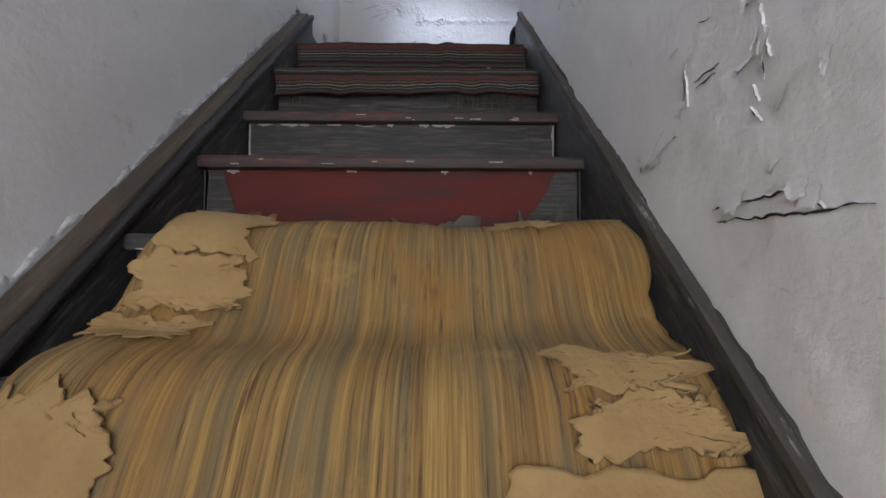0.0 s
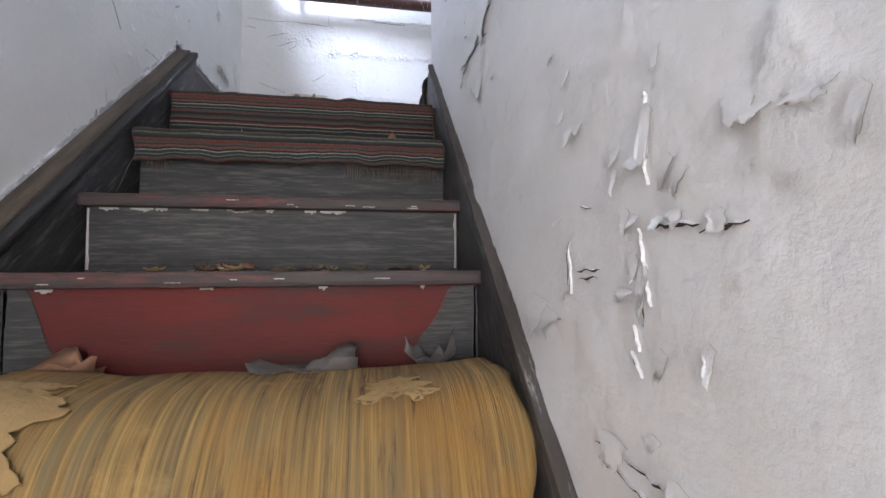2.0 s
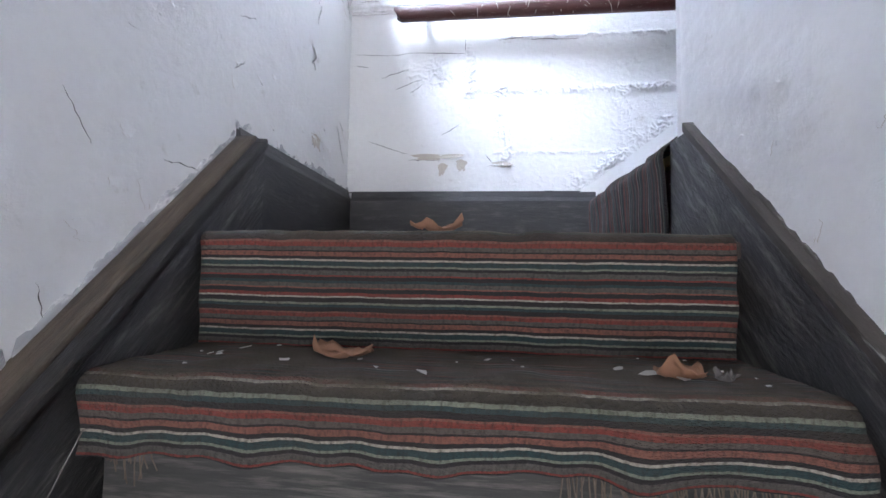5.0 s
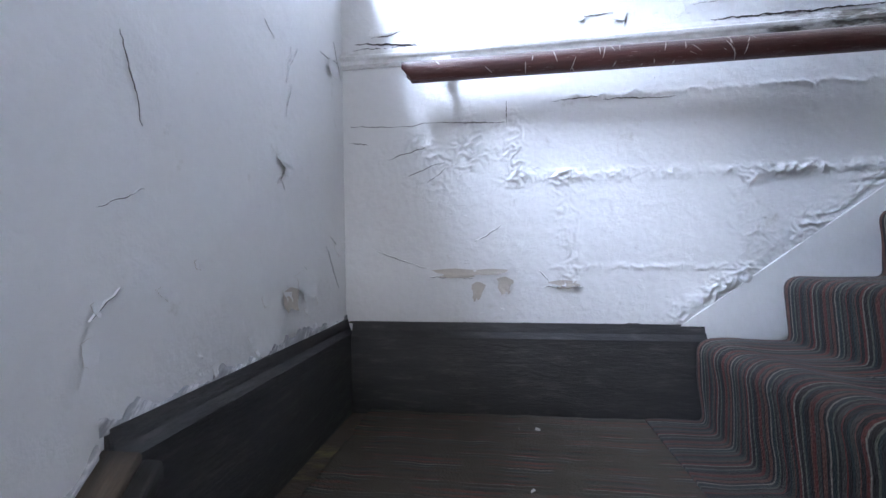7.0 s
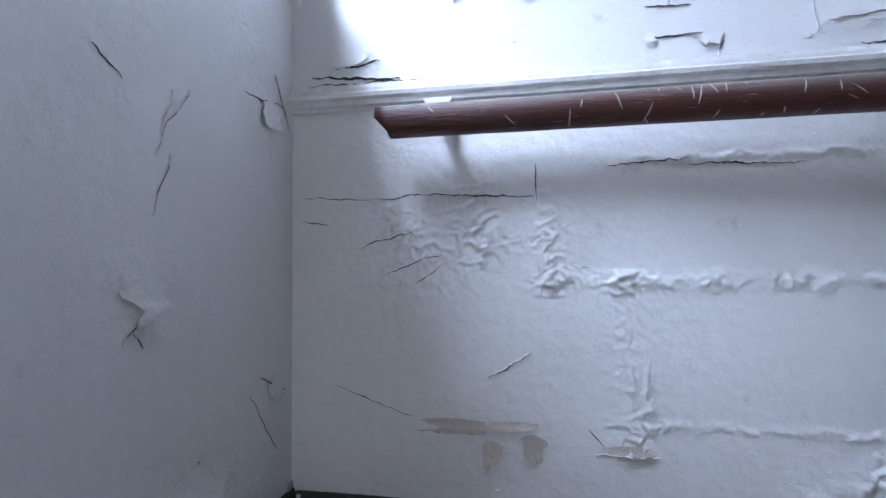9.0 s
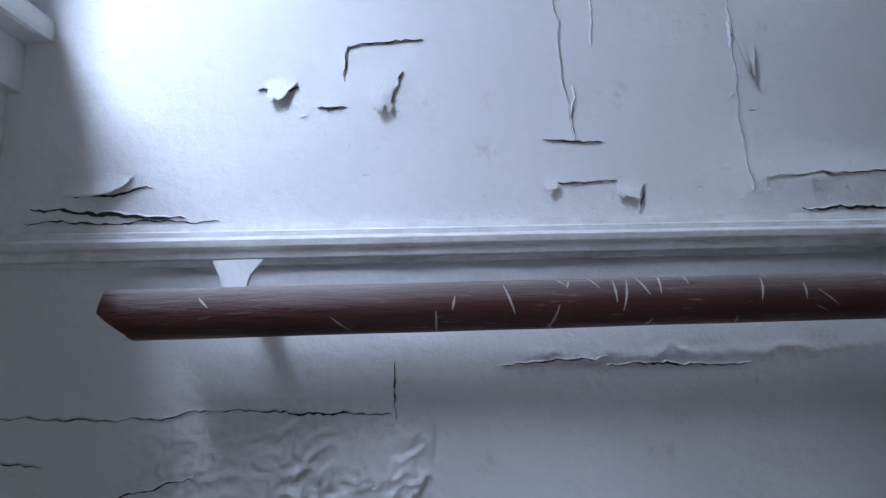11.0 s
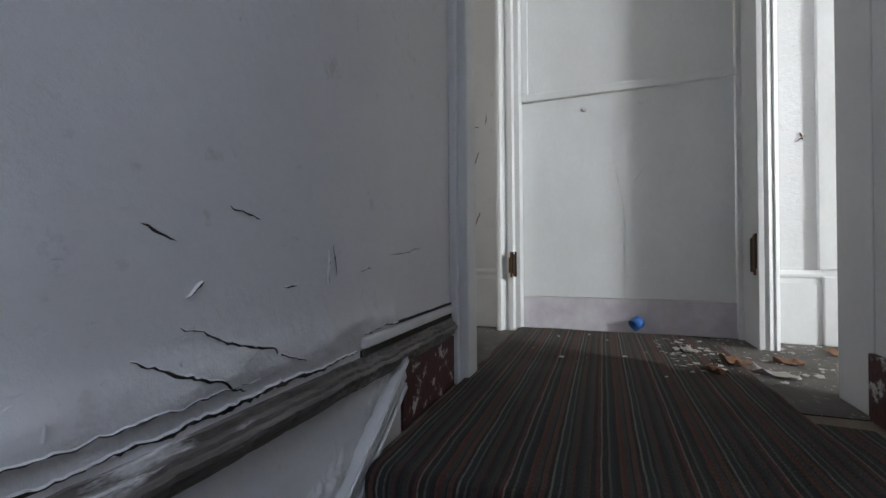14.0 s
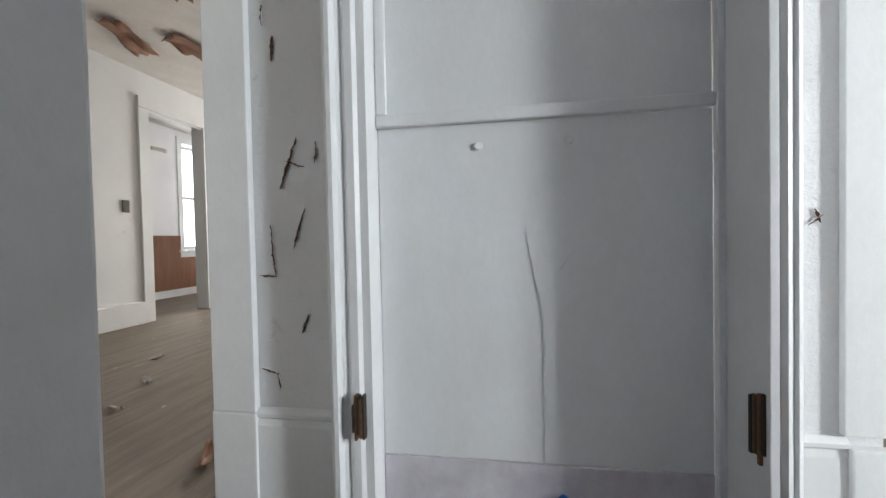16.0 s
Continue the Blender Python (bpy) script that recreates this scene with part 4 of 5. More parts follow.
bm = bmesh.new()
MOULD = [(0, 0.0), (0.012, 0.0), (0.0125, 0.007), (0.020, 0.009), (0.022, 0.019), (0.029, 0.023), (0.031, 0.031), (0.027, 0.035), (0.023, 0.036), (0.023, 0.043), (0.0135, 0.046), (0.0125, 0.056), (0, 0.056)]
rings = []
for i in range(241):
    x = XL + 0.004 + (1.877 - XL - 0.004) * i / 240
    chew = max(0.0, min(1.0, (x - 0.4) / 0.5)) + 0.15
    dent = 0.004 * chew * n2(x, 0, 12, 71.0) + 0.003 * chew * n2(x, 0, 45, 73.0)
    rings.append([bm.verts.new((x, YB - d + (dent * (d > 0.011)), 2.79 + h + (dent * 0.6 if h > 0.03 else 0.0))) for d, h in MOULD])
for a, b in zip(rings, rings[1:]):
    for k in range(len(MOULD) - 1):
        bm.faces.new((a[k], b[k], b[k + 1], a[k + 1]))
bm.faces.new(rings[0])
bm.faces.new(rings[-1][::-1])
bmesh.ops.recalc_face_normals(bm, faces=bm.faces[:])
tagged(finish("trim_moulding", bm, worn_moulding_paint()), "cracked white moulding, grimy and broken towards the hall", "trim", kind="structure")


def handrail():
    hr = thing("handrail", "red-brown varnished round handrail with white paint smears", "handrail", (-0.385, 2.715, 2.70))
    bm = bmesh.new()
    R, x0, x1, n, m = 0.031, -0.368, 0.97, 28, 60
    rings = []
    for i in range(m + 1):
        x = x0 + (x1 - x0) * i / m
        ring = []
        for k in range(n):
            a = 2 * math.pi * k / n
            dy, dz = math.cos(a) * R, math.sin(a) * R
            if dz > 0.024:
                dz = 0.024
            cut = 0.0
            if i == 0:
                cut = 0.03 * max(0.0, (-dz) / R) + 0.004 * n2(a, 0, 2)
            ring.append(bm.verts.new((x + cut, 2.715 + dy, 2.735 + dz + 0.0008 * n2(x, a, 9))))
        rings.append(ring)
    for a, b in zip(rings, rings[1:]):
        for k in range(n):
            bm.faces.new((a[k], a[(k + 1) % n], b[(k + 1) % n], b[k]))
    bm.faces.new(rings[0])
    bm.faces.new(rings[-1][::-1])
    bmesh.ops.recalc_face_normals(bm, faces=bm.faces[:])
    under(part("rail", bm, RAILWOOD, hr, "", True), hr)
    for xb in (-0.26,):
        bm = bmesh.new()
        prism(bm, [(xb - 0.032, 2.795), (xb + 0.03, 2.795), (xb + 0.014, 2.775), (xb + 0.006, 2.745), (xb - 0.012, 2.745), (xb - 0.02, 2.77)], "y", YB - 0.040, YB - 0.034)
        box(bm, xb - 0.010, xb + 0.008, 2.715, YB - 0.030, 2.742, 2.760, 0.003)
        under(part("bracket", bm, TRIM, hr, "white painted metal bracket"), hr)
    random.seed(5)
    for k in range(34):
        x = random.choice((random.uniform(-0.36, 0.3), random.uniform(0.05, 0.55), random.uniform(0.48, 0.55)))
        a = random.uniform(2.2, 4.4)
        ln, tilt = random.uniform(0.006, 0.03), random.uniform(-0.9, 0.9)
        bm = bmesh.new()
        vs = []
        for s in range(5):
            f = s / 4 - 0.5
            for w in (-1, 1):
                aa = a + f * ln / R * math.sin(tilt + 1.2) * 1.4
                ww = 0.0014 * (1 - abs(f) * 1.4) * w
                vs.append(bm.verts.new((x + f * ln * math.cos(tilt + 1.2) + ww, 2.715 + math.cos(aa) * (R + 0.0007), 2.735 + min(0.0247, math.sin(aa) * (R + 0.0007)))))
        for s in range(4):
            bm.faces.new((vs[2 * s], vs[2 * s + 1], vs[2 * s + 3], vs[2 * s + 2]))
        under(part("paint_smear", bm, CHIPS, hr), hr)
    return hr


handrail()

# ---- stair window ----


def sash_window(name, axis, at, u0, u1, z0, z1, out, label, glass=True):
    """A two-sash window in an opening. axis: the wall's normal; at: its room face; out: +1 or -1, the way out."""
    w = tagged(new(name), label, "window", kind="structure")
    def b(nm, ua, ub, za, zb, d0, d1, mat, bev=0.004):
        lo, hi = sorted((at + out * d0, at + out * d1))
        dims = (lo, hi, ua, ub, za, zb) if axis == "x" else (ua, ub, lo, hi, za, zb)
        return boxed(nm, dims, mat, w, bev)
    t = 0.05
    zm = (z0 + z1) / 2
    for za, zb, d in ((z0 + 0.01, zm + 0.02, 0.09), (zm - 0.02, z1 - 0.01, 0.13)):
        b("sash_rail", u0 + t, u1 - t, za, za + t, d, d + 0.035, TRIM)
        b("sash_rail", u0 + t, u1 - t, zb - t, zb, d, d + 0.035, TRIM)
        b("sash_stile", u0 + 0.005, u0 + t, za, zb, d, d + 0.035, TRIM)
        b("sash_stile", u1 - t, u1 - 0.005, za, zb, d, d + 0.035, TRIM)
        pane = b("pane", u0 + t, u1 - t, za + t, zb - t, d + 0.015, d + 0.02, GLASS, 0)
        pane.visible_shadow = False
    c = 0.10
    b("window_casing", u0 - c, u0, z0, z1 + c, -0.022, -0.001, TRIM)
    b("window_casing", u1, min(u1 + c, YB - 0.002) if axis == "x" and out < 0 and at < 0 else u1 + c, z0, z1 + c, -0.022, -0.001, TRIM)
    b("window_casing", u0, u1, z1, z1 + c, -0.02, -0.001, TRIM)
    return w, b


w1, wb = sash_window("window_1", "x", XL, WY0, WY1, WZ0, WZ1, -1, "white wooden sash stair window with daylight behind")
wb("window_sill", WY0 - 0.13, YB - 0.002, WZ0 - 0.034, WZ0, -0.06, 0.09, TRIM, 0.008)
wb("window_apron", WY0 - 0.11, YB - 0.002, WZ0 - 0.105, WZ0 - 0.034, -0.022, -0.001, TRIM)
w2, wb = sash_window("window_2", "y", 7.85, 7.95, 8.62, 3.40, 5.20, 1, "bright white sash window in the far room")
wb("window_sill", 7.82, 8.74, 3.36, 3.40, -0.06, 0.06, TRIM, 0.006)
wb("window_apron", 7.86, 8.70, 3.28, 3.36, -0.02, -0.001, TRIM)
# unseen window, put in for the large room's fill lamp
sash_window("window_3", "x", 10.2, 4.3, 5.7, 3.3, 5.1, 1, "assumed white sash window of the large room, out of view")
# unseen; added as the opening for the hall's fill lamp
sash_window("window_4", "x", 0.60, -3.2, -2.2, 3.3, 5.1, -1, "assumed white sash window at the hall end, out of view")
sash_window("window_5", "y", -3.6, 5.4, 6.6, 3.4, 5.2, -1, "white sash window of the south room")

# ---- hall joinery ----


def stepped_casing(name, y0, y1, inner, z0, z1, label, prof):
    """An upright door casing with a stepped profile; inner: the side of the opening."""
    bm = bmesh.new()
    s = 1 if inner == y1 else -1
    outer = y0 if s > 0 else y1
    prism(bm, [(WALLX - d, outer + s * e) for d, e in prof], "z", z0, z1)
    return tagged(finish(name, bm, TRIM), label, "trim", kind="structure")


def boarded_door():
    d = tagged(new("door_1"), "boarded-up doorway painted white, hinges removed", "door", kind="structure")
    boxed("lower_panel", (2.925, 2.945, 1.783, 2.751, 2.808, 3.838), TRIM, d)
    boxed("upper_panel", (2.928, 2.946, 1.783, 2.751, 3.842, 4.85), TRIM, d)
    boxed("batten", (2.903, 2.925, 1.783, 2.751, 3.838, 3.878), TRIM, d, 0.006)
    boxed("side_batten", (2.910, 2.928, 2.718, 2.751, 3.880, 4.85), TRIM, d, 0.005)
    boxed("base_board", (2.921, 2.945, 1.783, 2.751, FLOOR, 2.805), surface("lilac_stained_paint", (0.70, 0.68, 0.70), (0.42, 0.36, 0.42), coarse=7, fine=25, rough=0.5), d)
    bm = bmesh.new()
    bmesh.ops.create_cone(bm, segments=14, radius1=0.014, radius2=0.010, depth=0.008, cap_ends=True, matrix=pose(2.921, 2.434, 3.769, 0, -90, 0))
    part("painted_plug", bm, TRIM, d)
    bm = bmesh.new()
    bmesh.ops.create_cone(bm, segments=14, radius1=0.013, radius2=0.011, depth=0.005, cap_ends=True, matrix=pose(2.922, 2.169, 3.774, 0, -90, 0))
    part("painted_plug", bm, TRIM, d)
    for y0, y1, z0, z1, sd in ((2.764, 2.802, 2.925, 3.035, 1), (2.715, 2.778, 2.95, 3.10, 2)):
        rnd = random.Random(sd)
        for k in range(5):
            ya, yb = y0 + (y1 - y0) * k / 5, y0 + (y1 - y0) * (k + 1) / 5 - 0.001
            za, zb = z0 + rnd.uniform(-0.012, 0.02), z1 + rnd.uniform(-0.02, 0.015)
            dims = (2.776 + rnd.uniform(0, 0.006), 2.803, ya, yb, za, zb) if sd == 1 else (ya, yb, 1.762, 1.768 + rnd.uniform(0, 0.004), za, zb)
            boxed("splinter", dims, RUST if k % 2 else GAP, d, 0.0, "splintered brown wood where a hinge was torn off")
    boxed("jamb_board", (2.70, 2.925, 1.742, 1.7635, FLOOR, 4.85), TRIM, d)
    boxed("door_stop", (2.895, 2.924, 1.764, 1.783, FLOOR, 4.85), TRIM, d, 0.002)
    return d


boarded_door()
stepped_casing("trim_door_casing", 2.75, 2.87, 2.75, FLOOR, 4.95, "white moulded door casing",
               [(0.0, 0.0), (0.095, 0.0), (0.105, 0.012), (0.105, 0.026), (0.085, 0.034), (0.075, 0.05), (0.085, 0.062), (0.085, 0.085), (0.072, 0.095), (0.072, 0.12), (0.0, 0.12)])
stepped_casing("trim_door_casing", 1.685, 1.741, 1.741, FLOOR, 4.95, "white moulded door casing with chipped edges",
               [(0.0, 0.0), (0.165, 0.0), (0.185, 0.008), (0.192, 0.020), (0.182, 0.026), (0.192, 0.034), (0.196, 0.044), (0.190, 0.056), (0.0, 0.056)])


def panel_frame(y0, y1, plinth, label):
    p = tagged(new("trim_panelling"), label, "panelling", kind="structure")
    boxed("baseboard_block", (WALLX - 0.022, WALLX - 0.001, y0 + 0.002, y1 - 0.002, FLOOR, 2.905), TRIM, p, 0.006)
    bm = bmesh.new()
    prism(bm, [(WALLX - 0.001, 2.905), (WALLX - 0.022, 2.905), (WALLX - 0.016, 2.922), (WALLX - 0.024, 2.930), (WALLX - 0.024, 2.940), (WALLX - 0.010, 2.955), (WALLX - 0.001, 2.955)], "y", y0, y1)
    part("base_moulding", bm, TRIM, p)
    if plinth < y0 + 0.01:
        boxed("stile", (WALLX - 0.024, WALLX - 0.001, y0 - 0.09, y0 + 0.012, 2.96, CEIL), TRIM, p)
        boxed("plinth", (WALLX - 0.034, WALLX - 0.001, y0 - 0.115, y0 + 0.002, FLOOR, 2.93), TRIM, p, 0.006)
    else:
        boxed("stile", (WALLX - 0.03, WALLX - 0.001, y1 - 0.03, y1 + 0.12, 2.945, CEIL), TRIM, p)
        boxed("plinth", (WALLX - 0.032, WALLX - 0.001, y1 - 0.032, y1 + 0.125, FLOOR, 2.943), TRIM, p, 0.006)
    return p


panel_frame(2.87, 3.19, 3.3, "white hall panelling with cracked plaster")
panel_frame(1.49, 1.684, 1.4, "white hall panelling with chipped paint")


def end_post(name, x0, x1, y0, y1, label):
    p = tagged(new(name), label, "trim", kind="structure")
    boxed("post_board", (x0, x1, y0, y1, FLOOR, CEIL), TRIM, p, 0.006)
    return p


end_post("trim_wall_end", 1.905, 2.0, 2.745, 2.96, "white wall end board")
end_post("trim_wall_end", 1.95, 2.12, 1.60, 1.752, "white wall end board")
boxed("post_bead", (1.878, 1.903, 2.772, 2.799, FLOOR, CEIL), TRIM, wall_back, 0.006)
boxed("skirting_board", (1.523, 1.90, YB - 0.016, YB - 0.001, FLOOR, 2.79), REDPAINT, wall_back, 0.003)
boxed("skirting_board", (1.35, 1.95, 1.751, 1.765, FLOOR, 2.80), REDPAINT, wall_flight, 0.003)
# raised dark strips stand in for the shade inside two grooves
for za, zb in ((2.847, 2.860), (2.887, 2.893)):
    boxed("groove_shade", (1.36, 1.877, YB - 0.009, YB - 0.001, za, zb), GAP, wall_back, 0.0)
boxed("moulding_strip", (1.36, 1.877, YB - 0.016, YB - 0.001, 2.862, 2.885), TRIM, wall_back, 0.006)
# far room
tagged(boxed("wainscot_board", (6.0, 7.86, 7.825, 7.849, FLOOR + 0.12, 3.64), WAINSCOT), "brown stained wainscot under the window", "wainscot", kind="structure")
tagged(boxed("baseboard", (6.0, 8.9, 7.82, 7.848, FLOOR, FLOOR + 0.12), TRIM), "white baseboard in the far room", "baseboard", kind="structure")
tagged(boxed("wainscot_board", (7.86, 8.9, 7.825, 7.849, FLOOR + 0.12, 3.28), WAINSCOT), "brown stained wainscot under the window", "wainscot", kind="structure")
for xa, xb in ((5.63, 5.76), (6.60, 6.73)):
    tagged(boxed("trim_door_casing", (xa, xb, 6.32, 6.349, FLOOR, 5.0), TRIM), "white door casing of the far room", "trim", kind="structure")
tagged(boxed("trim_door_casing", (5.63, 6.73, 6.318, 6.349, 5.003, 5.12), TRIM), "white door casing of the far room", "trim", kind="structure")
tagged(boxed("baseboard", (2.0, 5.62, 6.31, 6.349, FLOOR, FLOOR + 0.24), TRIM), "white baseboard along the room wall", "baseboard", kind="structure")
tagged(boxed("baseboard", (8.96, 8.999, -3.6, 1.44, FLOOR, FLOOR + 0.30), TRIM), "white baseboard of the south room", "baseboard", kind="structure")

# ---- cracked and peeling paint ----
# cracks: u, v of both ends on the wall, and the gap in millimetres; peels: u, v, width, height
CRACKS_R = [(0.599, 0.867, 0.389, 0.86, 5), (0.513, 1.076, 0.513, 1.023, 4), (0.668, 1.105, 0.661, 1.046, 3), (0.641, 1.063, 0.595, 1.067, 3), (0.533,
    0.997, 0.516, 0.974, 4), (0.822, 1.004, 0.69, 1.011, 5), (0.459, 0.888, 0.435, 0.862, 4), (0.628, 1.156, 0.603, 1.149, 3), (0.497, 1.118, 0.439,
    1.113, 6), (0.439, 1.106, 0.394, 1.112, 6), (0.503, 1.246, 0.498, 1.156, 4), (0.517, 1.117, 0.501, 1.043, 4), (0.606, 0.882, 0.528, 0.885, 5),
    (0.543, 0.884, 0.459, 0.887, 5), (0.644, 1.076, 0.587, 1.078, 4), (0.662, 1.115, 0.672, 1.05, 3), (1.348, 1.668, 1.052, 1.616, 5), (0.529, 1.023,
    0.519, 0.999, 4)]
CRACKS_R2 = [(1.335, 1.642, 1.163, 1.64, 6), (1.163, 1.64, 1.065, 1.649, 6), (1.064, 1.661, 1.012, 1.667, 5), (1.292, 1.735, 1.264, 1.726, 3), (1.213,
    1.558, 1.18, 1.523, 3), (0.836, 1.473, 0.787, 1.451, 4), (0.936, 1.43, 0.852, 1.423, 3), (0.826, 1.314, 0.794, 1.28, 3)]
CRACKS_L = [(1.746, 1.859, 1.845, 1.864, 3), (2.405, 2.383, 2.422, 2.36, 3), (2.642, 2.232, 2.733, 2.104, 3), (1.528,
    1.63, 1.539, 1.575, 2), (1.549, 1.916, 1.597, 1.844, 2), (2.345, 2.716, 2.382, 2.69, 4), (2.722, 2.847, 2.773, 2.751, 5), (2.461, 2.709, 2.435,
    2.611, 3), (2.001, 2.517, 2.035, 2.399, 3), (2.392, 2.37, 2.436, 2.424, 4), (2.415, 2.088, 2.427, 2.139, 3), (2.513, 2.18, 2.567, 2.135, 3),
    (2.669, 2.259, 2.764, 2.211, 4), (1.953, 2.138, 1.996, 2.175, 3), (1.965, 2.279, 2.036, 2.31, 2), (2.445, 2.642, 2.492, 2.722, 3), (2.428, 2.531,
    2.458, 2.619, 4), (2.621, 2.773, 2.749, 2.792, 4)]
CRACKS_B = [(-0.562, 2.61, -0.412, 2.601, 3), (-0.412, 2.601, -0.291, 2.607, 3), (-0.291, 2.607, -0.077, 2.597, 5), (-0.564, 2.556, -0.502, 2.547, 3),
    (0.062, 2.652, 0.208, 2.66, 4), (0.207, 2.648, 0.404, 2.646, 5), (-0.071, 2.662, -0.071, 2.59, 4), (-0.444, 2.5, -0.319, 2.531, 4), (-0.377,
    2.447, -0.261, 2.487, 4), (-0.317, 2.422, -0.261, 2.469, 3), (-0.171, 2.239, -0.09, 2.291, 4), (-0.495, 2.217, -0.32, 2.159, 4), (0.029, 2.102,
    0.145, 2.102, 4), (0.017, 2.151, 0.047, 2.115, 3), (-0.314, 2.133, -0.179, 2.129, 4)]
CRACKS_B2 = [(-0.543, 2.871, -0.346, 2.854, 9), (-0.489, 2.885, -0.389, 2.895, 6), (-0.133, 3.095, -0.027, 3.108, 4), (-0.136, 3.045, -0.131, 3.098,
    3), (-0.096, 3.003, -0.056, 3.058, 7), (-0.174, 3.006, -0.135, 3.006, 5), (0.138, 2.959, 0.221, 2.954, 4), (0.185, 3.038, 0.182, 2.953, 3),
    (0.142, 2.895, 0.241, 2.896, 4), (0.268, 2.852, 0.276, 2.89, 4), (-0.255, 3.032, -0.199, 3.037, 5), (0.228, 3.226, 0.217, 3.145, 3), (0.178,
    3.155, 0.172, 3.096, 4), (0.179, 3.039, 0.181, 2.955, 4), (0.425, 3.139, 0.424, 3.075, 4), (0.424, 3.19, 0.451, 3.259, 5)]
CRACKS_B3 = [(0.336, 3.259, 0.447, 3.259, 4), (0.451, 3.259, 0.593, 3.259, 4), (0.593, 3.259, 0.775, 3.25, 5), (0.726, 3.215, 0.775, 3.25, 6), (0.933,
    2.944, 1.077, 2.872, 6), (0.995, 3.001, 1.017, 3.018, 6), (0.945, 3.083, 0.983, 3.066, 5), (0.317, 2.846, 0.447, 2.841, 7), (0.462, 2.841, 0.794,
    2.835, 8), (0.889, 3.319, 0.937, 3.32, 5), (1.002, 3.393, 1.065, 3.404, 6), (0.987, 2.969, 1.19, 2.883, 5), (1.056, 3.112, 1.106, 3.097, 4),
    (1.276, 3.065, 1.28, 3.009, 4), (1.262, 3.059, 1.261, 2.996, 5), (1.149, 3.0, 1.18, 3.001, 4), (1.362, 3.014, 1.402, 3.021, 4), (1.479, 3.04,
    1.654, 3.06, 3)]
CRACKS_H = [(3.006, 3.819, 3.066, 3.66, 9), (3.047, 3.749, 2.98, 3.728, 6), (3.103, 3.547, 3.088, 3.379, 10), (3.148, 3.382, 3.084, 3.379, 6), (2.982,
    3.598, 3.026, 3.47, 6), (2.978, 3.26, 3.002, 3.198, 7), (3.148, 3.084, 3.082, 3.067, 8), (3.088, 3.076, 3.086, 3.012, 9), (3.079, 4.145, 3.082,
    4.065, 12), (3.113, 4.255, 3.11, 4.178, 8), (2.939, 3.806, 2.947, 3.735, 4), (1.575, 3.505, 1.54, 3.533, 8), (1.559, 3.549, 1.546, 3.511, 8)]
CRACKS_D = [(2.296, 3.508, 2.251, 3.248, 0.3), (2.251, 3.248, 2.249, 3.096, 0.3), (2.249, 3.096, 2.25, 2.812, 0.3), (2.202, 3.382, 2.158, 3.452, 1)]
PEELS_R = [(1.065, 1.646, 0.079, 0.092), (1.102, 1.51, 0.044, 0.071), (0.512, 1.049, 0.021, 0.046), (0.75, 0.996, 0.113, 0.048), (0.499, 1.2, 0.019,
    0.057), (0.51, 1.057, 0.02, 0.043), (0.465, 1.119, 0.026, 0.017), (0.422, 1.113, 0.023, 0.019), (1.113, 1.525, 0.09, 0.066), (0.568, 0.885, 0.063,
    0.032), (0.469, 0.886, 0.031, 0.025), (0.786, 1.005, 0.127, 0.059), (0.453, 0.876, 0.031, 0.028), (1.426, 1.81, 0.031, 0.016), (1.32, 1.619,
    0.033, 0.037), (0.824, 1.223, 0.036, 0.041), (0.806, 1.258, 0.016, 0.017), (0.861, 1.298, 0.03, 0.025)]
PEELS_L = [(1.592, 1.706, 0.063, 0.034), (1.662, 1.883, 0.039, 0.024), (1.705, 1.783, 0.044, 0.051), (2.42, 2.415, 0.076, 0.053), (1.952, 2.099,
    0.024, 0.033), (2.449, 2.106, 0.116, 0.054), (2.732, 2.22, 0.099, 0.048), (2.708, 2.753, 0.082, 0.056), (2.441, 2.104, 0.088, 0.052), (2.53,
    2.128, 0.164, 0.074), (1.646, 1.792, 0.032, 0.019)]
PEELS_B = [(-0.242, 2.142, 0.142, 0.028), (-0.164, 2.084, 0.05, 0.056), (-0.086, 2.103, 0.055, 0.05), (0.087, 2.107, 0.092, 0.025), (-0.122, 2.146,
    0.111, 0.018), (-0.284, 2.802, 0.06, 0.046), (-0.224, 3.029, 0.051, 0.038), (-0.086, 3.025, 0.048, 0.062), (0.146, 2.889, 0.025, 0.024), (-0.455,
    2.899, 0.088, 0.032), (0.442, 3.081, 0.032, 0.089), (0.434, 3.217, 0.024, 0.034), (0.146, 2.893, 0.025, 0.019), (0.257, 2.885, 0.046, 0.031)]

SEAMS = [(0.165, 3.20, 0.178, 2.96, 0.4), (0.425, 3.21, 0.428, 2.88, 0.4), (0.225, 3.36, 0.215, 3.10, 0.3), (0.50, 2.855, 0.90, 2.858, 9), (0.88, 2.858, 1.345, 2.860, 12), (1.36, 2.855, 1.87, 2.856, 7),
         (1.36, 2.892, 1.87, 2.892, 6), (-0.55, 2.852, -0.30, 2.850, 4), (0.45, 2.90, 0.80, 2.905, 2), (0.75, 2.885, 1.10, 2.88, 3)]


def flat(u, v):
    return 0.0


def left_height(u, v):
    return blisters(u, v, 2.0, 0.003)


